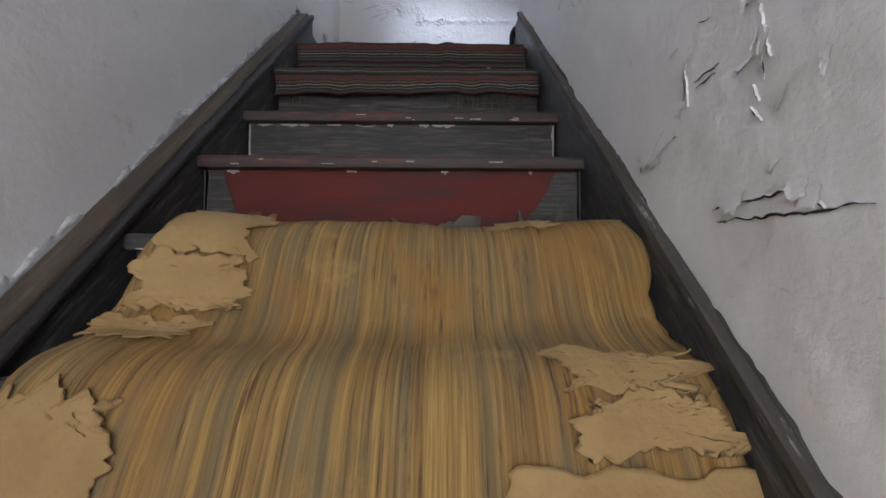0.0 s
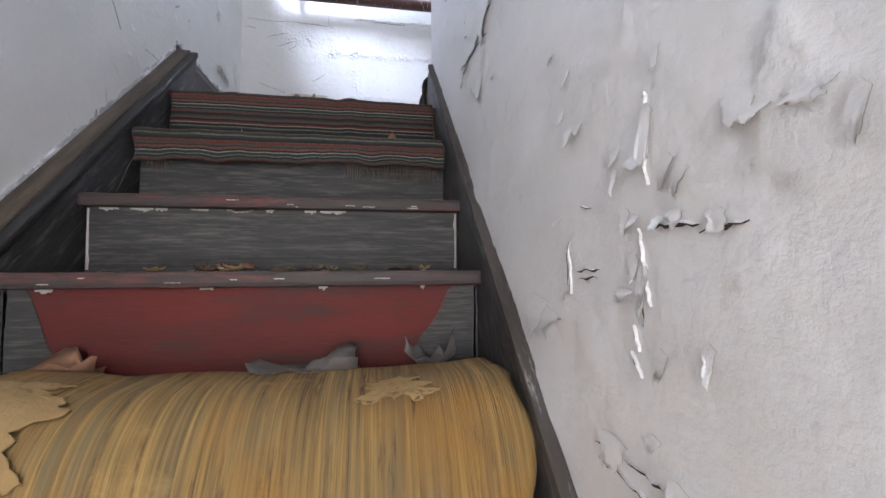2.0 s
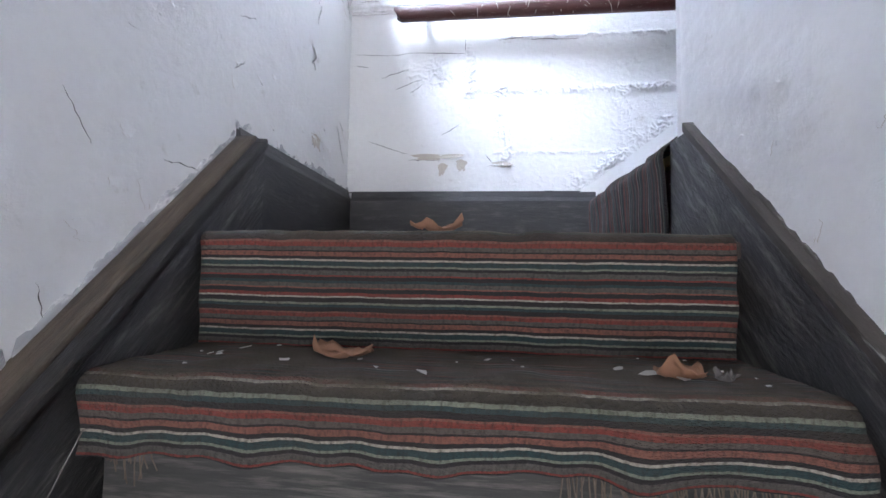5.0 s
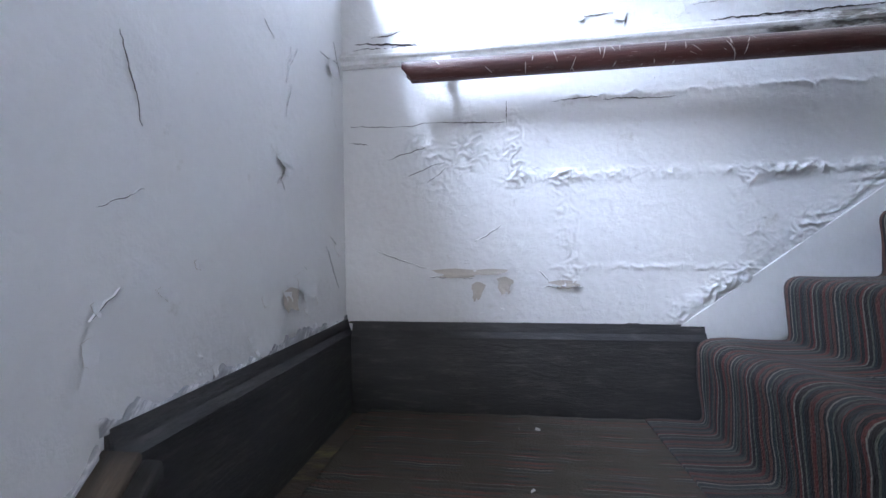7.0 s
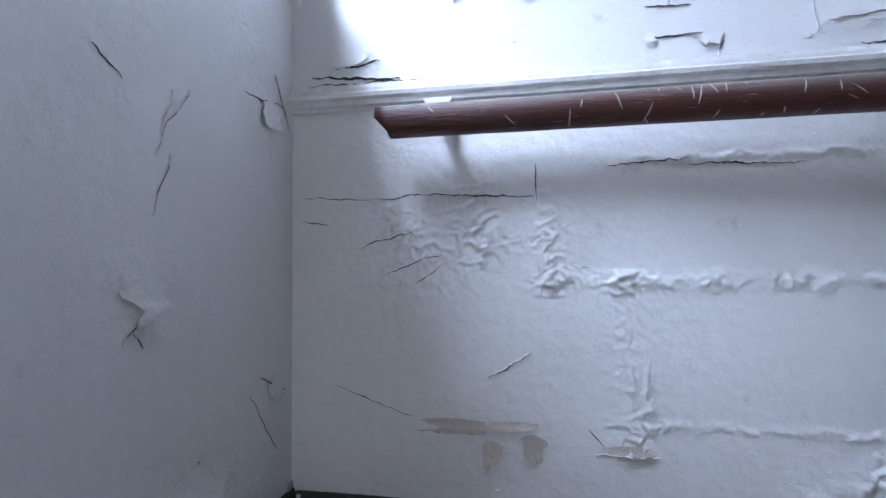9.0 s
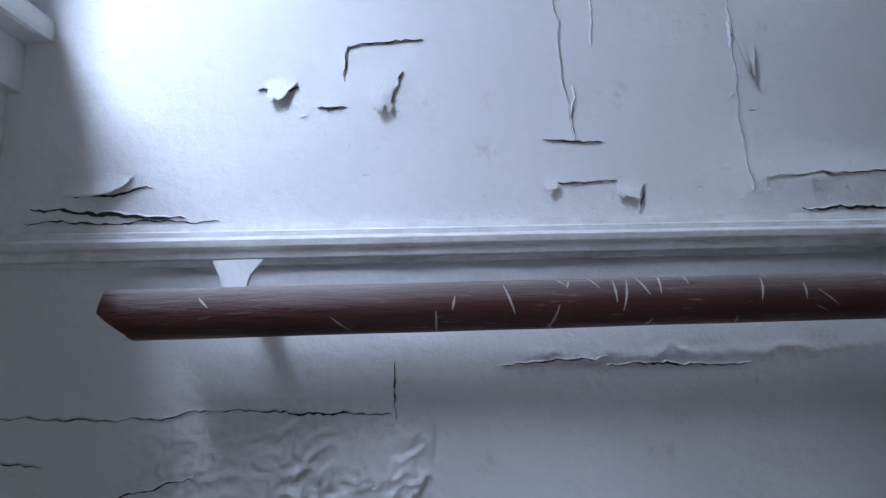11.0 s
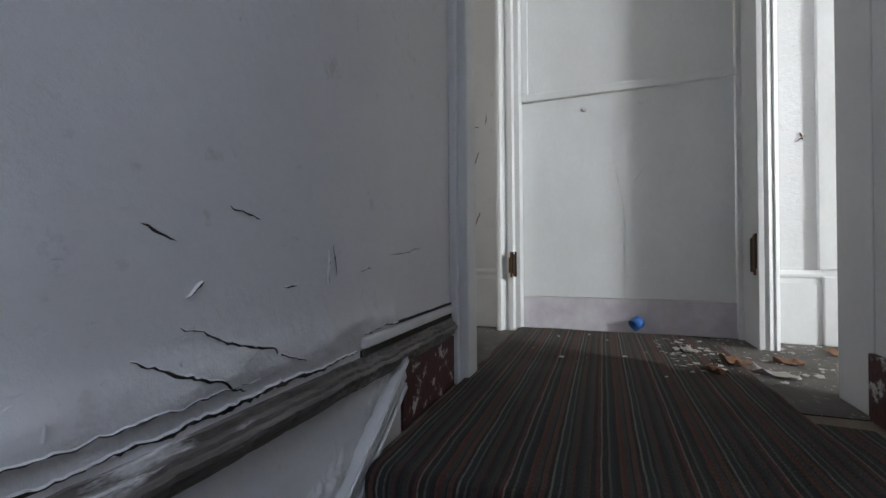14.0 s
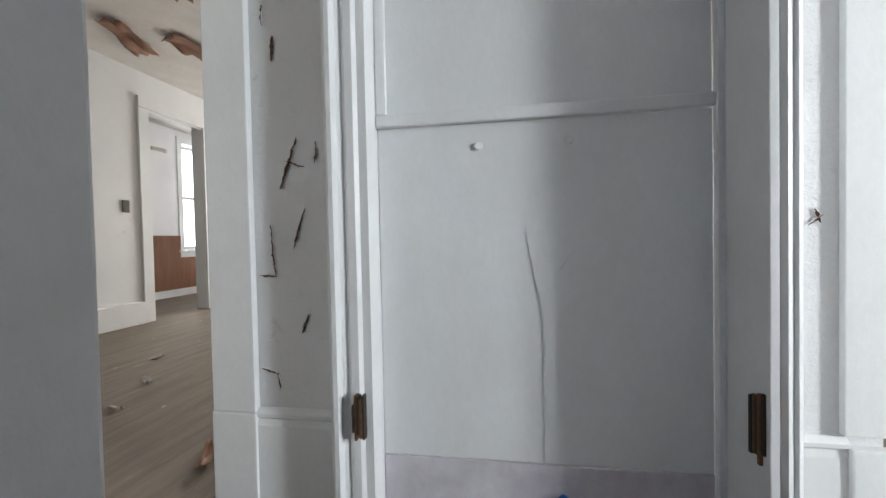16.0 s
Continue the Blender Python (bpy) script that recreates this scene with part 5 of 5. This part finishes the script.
def crack(wall, place, height, u0, v0, u1, v1, mm, seed, gap=None):
    """A jagged dark gap with the paint lifted along one side."""
    rnd = random.Random(seed)
    a, b = Vector((u0, v0)), Vector((u1, v1))
    ln = max((b - a).length, 0.01)
    n = max(5, int(ln / 0.006))
    side = Vector((-(b - a).y, (b - a).x)).normalized()
    if side.y < 0:
        side = -side
    off = 0.0
    bm = bmesh.new()
    rows = []
    for i in range(n + 1):
        f = i / n
        off = off * 0.75 + rnd.uniform(-1, 1) * min(0.0022, ln * 0.04)
        c = a.lerp(b, f) + side * off * (1 if 0 < i < n else 0.3)
        wd = (mm + 0.6) * 0.00036 * (math.sin(math.pi * (0.04 + 0.92 * f)) ** 0.6) * rnd.uniform(0.35, 1.25)
        lift = (0.0003 + 0.00013 * mm) * math.sin(math.pi * (0.05 + 0.9 * f)) * rnd.uniform(0.6, 1.2)
        h = 0.0048 + height(c.x, c.y)
        ps = []
        for e, d in ((-wd, h + 0.0012), (wd, h + 0.0012), (wd * 0.6, h + 0.0016 + lift), (wd + 0.0004 + 0.00012 * mm, h - 0.001)):
            q = c + side * e
            ps.append(bm.verts.new(place(q.x, q.y, d)))
        rows.append(ps)
    for p, q in zip(rows, rows[1:]):
        for k, mi in ((0, 0), (2, 1)):
            fc = bm.faces.new((p[k], p[k + 1], q[k + 1], q[k]))
            fc.material_index = mi
    finish("paint_crack", bm, [gap or GAP, PAINT], wall)


def peel(wall, place, height, u, v, w, h, seed, lift=None, faces=None):
    """A curled flake of paint that hangs by its upper edge."""
    rnd = random.Random(seed)
    w, h = max(w * 0.9, 0.012), max(h, 0.012)
    lift = lift or min(0.015, 0.16 * h + 0.002)
    n, m = 7, 7
    taper, skew = rnd.uniform(0.15, 0.85), rnd.uniform(-0.4, 0.4)
    base = 0.005 + height(u, v + h / 2)
    for layer in (0,):
        bm = bmesh.new()
        tops, backs = [], []
        for j in range(m + 1):
            f = j / m
            rt, rb = [], []
            for i in range(n + 1):
                g = i / n - 0.5
                ww = w * (1 - (1 - taper) * f)
                uu = u + g * ww + skew * w * f * 0.5 + rnd.uniform(-1, 1) * w * 0.05 + 0.25 * w * n2(f * 2.5, seed, 1.0, 0)
                vv = v + h / 2 - h * f * (0.86 + 0.28 * n2(g * 3, seed, 1.0, 5) + 0.10 * rnd.random()) + (0.10 * h * math.cos(g * 5) if f == 0 else 0)
                d = base + 0.0008 + lift * f ** 1.6 * (1 - 0.5 * (g + 0.5) * (1 if skew > 0 else -0.3)) - 0.25 * lift * max(0, f - 0.75) * 4
                rt.append(bm.verts.new(place(uu, vv, d + 0.0008)))
                rb.append(bm.verts.new(place(uu, vv, d)))
            tops.append(rt)
            backs.append(rb)
        for j in range(m):
            for i in range(n):
                bm.faces.new((tops[j][i], tops[j][i + 1], tops[j + 1][i + 1], tops[j + 1][i]))
                fb = bm.faces.new((backs[j][i], backs[j + 1][i], backs[j + 1][i + 1], backs[j][i + 1]))
                fb.material_index = 1
        finish("paint_flake", bm, faces or [PAINT, PAINT_BACK], wall, smooth=True)


for wall, place, height, cracks, peels, gap in (
        (wall_right, on_right, right_height, CRACKS_R + CRACKS_R2[:5], PEELS_R[:15], None), (wall_left, on_left, left_height, CRACKS_L, PEELS_L, None),
        (wall_back, on_back, back_low, CRACKS_B, PEELS_B[:5], None), (wall_back, on_back, back_high, CRACKS_B2[:11] + CRACKS_B2[14:] + CRACKS_B3 + SEAMS, PEELS_B[5:], None),
        (wall_hall, on_hall, flat, CRACKS_H, [], RUSTY_GAP), (wall_hall, lambda u, v, d: (2.9285 - d, u, v), flat, CRACKS_D + [(1.79, 2.8065, 2.27, 2.8065, 2), (2.26, 2.8065, 2.745, 2.8065, 2)], [], PAINT_BACK)):
    for k, c in enumerate(cracks):
        crack(wall, place, height, *c[:4], c[4] * (1.7 if gap is RUSTY_GAP else 1.0), k * 7 + 1, gap)
    for k, p in enumerate(peels):
        peel(wall, place, height, *p, k * 5 + 2, faces=[PAINT_BACK, PAINT_BACK] if height is back_low or (height is left_height and k == 8) else None)

def flaking(wall, place, height, u0, u1, v0, v1, count, seed, size=0.012):
    """Many small lifted paint edges, too many to count."""
    rnd = random.Random(seed)
    verts, faces = [], []
    centres = [(rnd.uniform(u0, u1), rnd.uniform(v0, v1)) for _ in range(max(3, count // 9))]
    for k in range(count):
        if rnd.random() < 0.75:
            cu, cv = rnd.choice(centres)
            u, v = rnd.gauss(cu, 0.05), rnd.gauss(cv, 0.05)
        else:
            u, v = rnd.uniform(u0, u1), rnd.uniform(v0, v1)
        if not (u0 < u < u1 and v0 < v < v1):
            continue
        w, h = size * rnd.uniform(0.5, 1.8), size * rnd.uniform(0.12, 0.3)
        up = rnd.choice((0.5, 1.5, 3.14, 0.2, -0.3))
        lift = 0.0004 + 0.0011 * rnd.random() ** 2
        bow = rnd.uniform(-0.5, 0.5)
        b = len(verts)
        base = 0.0045 + height(u, v)
        for j in range(4):
            f = j / 3
            for i in range(4):
                g = (i / 3 - 0.5) * (1 - 0.5 * f * rnd.random())
                x, y = g * w, -f * h + bow * w * (4 * g * g - 1) * 0.5
                a, c = x * math.cos(up) - y * math.sin(up), x * math.sin(up) + y * math.cos(up)
                verts.append(place(u + a, v + c, base + lift * f ** 1.5))
        for j in range(3):
            for i in range(3):
                p = b + j * 4 + i
                faces.append((p, p + 1, p + 5, p + 4))
    me = bpy.data.meshes.new("flaking_paint")
    me.from_pydata(verts, [], faces)
    me.materials.append(PAINT)
    ob = new("flaking_paint", me)
    ob.parent = wall
    tagged(ob, kind="stuff")


flaking(wall_right, on_right, right_height, 0.2, 1.95, 0.7, 2.6, 240, 1, 0.016)
flaking(wall_left, on_left, left_height, 0.4, 2.75, 1.0, 2.95, 150, 2, 0.012)
flaking(wall_back, on_back, back_low, -0.55, 0.9, 1.98, 2.77, 150, 3, 0.010)
flaking(wall_back, on_back, back_high, -0.55, 1.3, 2.87, 3.5, 170, 4, 0.007)
flaking(wall_back, on_back, back_high, 0.2, 1.35, 2.865, 2.94, 90, 6, 0.011)
flaking(wall_hall, on_hall, flat, 1.5, 1.68, 2.97, 4.2, 40, 5, 0.016)

rnd = random.Random(77)
for k in range(26):
    u, v = rnd.gauss(0.50, 0.09), rnd.gauss(1.16, 0.10)
    peel(wall_right, on_right, right_height, max(0.3, u), v, rnd.uniform(0.012, 0.04), rnd.uniform(0.010, 0.032), 200 + k, 0.004 + 0.008 * rnd.random())
for k in range(14):
    peel(wall_right, on_right, right_height, rnd.uniform(0.7, 1.8), rnd.uniform(1.35, 2.2), rnd.uniform(0.010, 0.025), rnd.uniform(0.010, 0.03), 300 + k, 0.003 + 0.005 * rnd.random())
for k in range(12):
    peel(wall_left, on_left, left_height, rnd.uniform(1.2, 2.6), rnd.uniform(1.95, 2.25), rnd.uniform(0.010, 0.03), rnd.uniform(0.010, 0.025), 400 + k, 0.003 + 0.006 * rnd.random())

# ---- litter ----


def scrap(name, x, y, z, w, d, turn, material, label, category, curl=0.012, seed=1, group=""):
    """A torn, curled piece of paper or paint that lies on a surface."""
    rnd = random.Random(seed)
    bm = bmesh.new()
    n = 9
    c, sn = math.cos(turn), math.sin(turn)
    top, bot = [], []
    for j in range(n + 1):
        rt, rb = [], []
        for i in range(n + 1):
            a, b = i / n - 0.5, j / n - 0.5
            r = 1 + 0.18 * n2(a * 2, b * 2, 2.0, seed) + rnd.uniform(-0.03, 0.03) * (i in (0, n) or j in (0, n))
            px, py = a * w * r, b * d * r
            h = curl * (4 * a * a * (0.6 + 0.4 * math.sin(seed)) + 2 * max(0, n2(a, b, 3.0, seed + 2)) + 1.5 * b * b)
            co = (x + c * px - sn * py, y + sn * px + c * py, z + h)
            rt.append(bm.verts.new((co[0], co[1], co[2] + 0.0014)))
            rb.append(bm.verts.new(co))
        top.append(rt)
        bot.append(rb)
    for j in range(n):
        for i in range(n):
            bm.faces.new((top[j][i], top[j][i + 1], top[j + 1][i + 1], top[j + 1][i]))
            bm.faces.new((bot[j][i], bot[j + 1][i], bot[j + 1][i + 1], bot[j][i + 1]))
    for k in range(n):
        bm.faces.new((top[0][k + 1], top[0][k], bot[0][k], bot[0][k + 1]))
        bm.faces.new((top[n][k], top[n][k + 1], bot[n][k + 1], bot[n][k]))
        bm.faces.new((top[k][0], top[k + 1][0], bot[k + 1][0], bot[k][0]))
        bm.faces.new((top[k + 1][n], top[k][n], bot[k][n], bot[k + 1][n]))
    lowest = min(v.co.z for v in bm.verts)
    for v in bm.verts:
        v.co.z -= lowest - z
    return tagged(finish(name, bm, material, smooth=True), label, category, group)


chips_tan = surface("tan_crumbs", (0.33, 0.23, 0.10), (0.2, 0.13, 0.05), coarse=9, fine=60, rough=0.9)
DT, ET, HT = NOSE[6][1] + 0.0165, LAND + 0.016, FLOOR + 0.016
scrap("paper_scrap", -0.19, 1.655, DT, 0.085, 0.035, 0.1, CARDBOARD, "curled orange-brown paper scrap on a carpeted step", "scrap", 0.016, 3)
scrap("paper_scrap", 0.285, 1.605, DT, 0.06, 0.02, -0.1, CARDBOARD, "small curled brown paper scrap on a carpeted step", "scrap", 0.02, 4)
scrap("paper_scrap", 0.34, 1.60, DT, 0.03, 0.012, 0.3, GREYPAPER, "thin grey scrap on a carpeted step", "scrap", 0.012, 6)
scrap("paper_scrap", -0.07, 1.83, ET, 0.10, 0.03, 0.05, CARDBOARD, "flat brown paper scrap on the landing carpet", "scrap", 0.018, 8)
AT = NOSE[3][1] + 0.010
scrap("carpet_remnant", -0.02, 0.985, NOSE[3][1] + 0.004, 0.85, 0.10, 0.0, TANBACKING, "crumbling tan carpet remnant at the foot of the red riser", "remnant", 0.014, 41)
rnd = random.Random(19)
for k in range(26):
    step = 4 if k % 2 else 5
    y_back = NOSE[step + 1][0] + 0.015
    scrap("carpet_crumb", rnd.uniform(-0.45, 0.40), y_back - rnd.uniform(0.0, 0.045), NOSE[step][1] + 0.0035, rnd.uniform(0.02, 0.075), rnd.uniform(0.012, 0.034), rnd.uniform(-0.5, 0.5),
          rnd.choice((chips_tan, chips_tan, CARDBOARD, TREAD)), "crumbled yellow-brown carpet remnant along the tread", "remnant", rnd.uniform(0.004, 0.014), 300 + k, "carpet crumbs")
scrap("crumpled_paper", 0.085, 1.00, AT + 0.006, 0.19, 0.075, 0.05, GREYPAPER, "crumpled dusty grey paper lying against the red riser", "paper", 0.028, 11)
scrap("crumpled_paper", 0.33, 1.03, AT + 0.004, 0.10, 0.06, -0.2, GREYPAPER, "dusty brown-grey crumpled rag in the step corner", "paper", 0.03, 15)
scrap("crumpled_paper", -0.37, 1.03, AT + 0.004, 0.15, 0.05, 0.1, CARDBOARD, "reddish brown torn scrap in the step corner", "paper", 0.03, 17)
for k, (x, y, w, d, tn, mt) in enumerate(((2.62, 1.47, 0.22, 0.11, 0.4, CARDBOARD), (2.80, 1.25, 0.26, 0.10, -0.3, CARDBOARD), (2.82, 1.30, 0.12, 0.06, 0.8, CHIPS), (2.95, 1.12, 0.30, 0.14, 0.2, CHIPS),
                                          (2.36, 1.93, 0.10, 0.06, 0.3, CARDBOARD), (2.48, 1.74, 0.09, 0.05, 1.2, CARDBOARD), (2.30, 1.84, 0.13, 0.05, 0.9, CHIPS), (2.22, 2.02, 0.08, 0.04, 0.4, CARDBOARD),
                                          (2.5, 2.05, 0.06, 0.04, 0.2, CHIPS), (3.12, 3.55, 0.22, 0.05, 0.5, CARDBOARD), (3.35, 3.62, 0.12, 0.09, 0.2, CARDBOARD), (3.9, 4.6, 0.15, 0.04, 0.9, CHIPS),
                                          (4.4, 5.0, 0.12, 0.05, 0.1, CHIPS), (3.5, 4.4, 0.10, 0.03, 1.4, CHIPS), (4.9, 4.7, 0.10, 0.05, 0.3, CARDBOARD))):
    on_runner = y > 1.90 and x < 2.8
    scrap("fallen_flake", x, y, HT if on_runner else FLOOR + 0.001, w, d, tn, mt, "torn brown backing flake on the hall floor" if mt is CARDBOARD else "fallen white paint flake on the hall floor", "debris",
          0.014, 30 + k, "fallen flakes")


def chips(name, spots, count, seed, label):
    rnd = random.Random(seed)
    verts, faces = [], []
    for k in range(count):
        x0, x1, y0, y1, z = rnd.choice(spots)
        x, y, r = rnd.uniform(x0, x1), rnd.uniform(y0, y1), 0.002 + 0.012 * rnd.random() ** 3
        a0, m = rnd.uniform(0, 6), rnd.choice((3, 4, 5))
        b = len(verts)
        tilt = rnd.uniform(-0.3, 0.3)
        for lvl in (0.0, 0.0012):
            for i in range(m):
                a = a0 + 6.283 * i / m
                q = r * rnd.uniform(0.6, 1.3)
                verts.append((x + q * math.cos(a), y + q * math.sin(a), z + lvl + 0.3 * r + tilt * q * math.cos(a)))
        faces.append(tuple(b + m + i for i in range(m)))
        for i in range(m):
            faces.append((b + i, b + (i + 1) % m, b + m + (i + 1) % m, b + m + i))
    me = bpy.data.meshes.new(name)
    me.from_pydata(verts, [], faces)
    me.materials.append(CHIPS)
    return tagged(new(name, me), label, "debris", kind="stuff")


chips("paint_chips", [(2.0, 2.85, 1.93, 2.7, HT - 0.003)] + [(2.2, 2.75, 1.93, 2.15, HT - 0.003)] * 4 + [(2.2, 2.9, 1.3, 1.9, FLOOR)] * 5, 520, 3, "scattered white paint chips on the hall runner and floor")
chips("paint_chips", [(-0.45, 0.4, 1.58, 1.74, DT - 0.001), (-0.5, 0.4, 1.9, 2.75, ET - 0.006), (-0.45, 0.4, 1.36, 1.53, NOSE[5][1]), (-0.45, 0.4, 1.12, 1.29, NOSE[4][1])], 110, 9, "paint chips and grit on the stair treads")
chips("paint_chips", [(3.1, 6.5, 2.2, 6.2, FLOOR - 0.003), (3.1, 8, -2, 1.2, FLOOR - 0.003)], 260, 12, "plaster chips on the room floors")


def bottle_cap():
    c = thing("plastic_cap", "blue ribbed plastic cap lying against the boarded door", "cap", (2.885, 2.219, HT))
    R, h = 0.028, 0.05
    bm = bmesh.new()
    n = 32
    prof = [(0.0, h), (R * 0.85, h), (R, h - 0.005), (R * 1.04, 0.0), (R * 0.94, 0.0), (R * 0.9, h - 0.006), (0.0, h - 0.006)]
    rings = [[bm.verts.new((r * (1 + 0.015 * (k % 2)) * math.cos(6.2832 * k / n), r * (1 + 0.015 * (k % 2)) * math.sin(6.2832 * k / n), z)) for k in range(n)] for r, z in prof[1:-1]]
    for a, b in zip(rings, rings[1:]):
        for k in range(n):
            bm.faces.new((a[k], a[(k + 1) % n], b[(k + 1) % n], b[k]))
    bm.faces.new(rings[0])
    bm.faces.new(rings[-1])
    bmesh.ops.recalc_face_normals(bm, faces=bm.faces[:])
    bmesh.ops.transform(bm, matrix=pose(2.885, 2.219, HT + R * 1.04, 62, 0, 35), verts=bm.verts[:])
    lowest = min(v.co.z for v in bm.verts)
    for v in bm.verts:
        v.co.z -= lowest - HT
    under(part("shell", bm, BLUE, c, "", True), c)


bottle_cap()


def wire():
    cu = bpy.data.curves.new("wire", "CURVE")
    cu.dimensions, cu.bevel_depth = "3D", 0.0008
    sp = cu.splines.new("BEZIER")
    pts = [(-0.47, 1.50, 1.45), (-0.492, 1.46, 1.34), (-0.47, 1.40, 1.274), (-0.41, 1.36, 1.2735)]
    sp.bezier_points.add(3)
    for b, p in zip(sp.bezier_points, pts):
        b.co, b.handle_left_type, b.handle_right_type = p, "AUTO", "AUTO"
    cu.materials.append(GREYPAPER)
    tagged(new("wire", cu), "thin pale loose wire beside the stair riser", "wire")


wire()


# ---- marks in the rooms beyond ----
for k, (u, v, w, h) in enumerate(((6.3, 4.45, 0.10, 0.5), (6.75, 4.25, 0.22, 0.05), (7.2, 4.6, 0.16, 0.06), (6.6, 3.9, 0.14, 0.05), (7.5, 5.0, 0.3, 0.06), (6.9, 5.05, 0.25, 0.1))):
    scar = scrap("wall_scar", 0, 0, 0, w, h, 0, GAP if k % 2 else PAINT_BACK, "dark torn scar in the plaster of the far wall", "scar", 0.004, 60 + k, "plaster scars")
    scar.matrix_world = pose(u, 7.848, v, 90, 0, 0)
for k, (x, y, w, d) in enumerate(((5.3, 5.35, 0.55, 0.22), (5.0, 5.75, 0.7, 0.2), (4.4, 4.7, 0.3, 0.16))):
    fl = scrap("hanging_flake", 0, 0, 0, w, d, 0, CARDBOARD, "brown flake of paint hanging from the ceiling", "flake", 0.05, 80 + k, "ceiling flakes")
    fl.matrix_world = pose(x, y, CEIL - 0.001, 180, 0, 20 * k)
for k, (y, z, w, h) in enumerate(((-1.9, 3.65, 0.1, 0.05), (-2.15, 3.4, 0.16, 0.07), (-1.6, 3.3, 0.1, 0.04), (-2.5, 3.25, 0.09, 0.04), (-2.2, 3.9, 0.1, 0.06))):
    mk = scrap("mould_patch", 0, 0, 0, w, h, 0, GREYPAPER, "dark mould patch on the yellowed wall", "mould", 0.003, 90 + k, "mould patches")
    mk.matrix_world = pose(8.998, y, z, 90, 0, -90)
tagged(boxed("light_switch", (5.42, 5.50, 6.338, 6.349, 3.84, 3.97), GREYPAPER, bevel=0.003), "old brown light switch plate on the room wall", "switch")
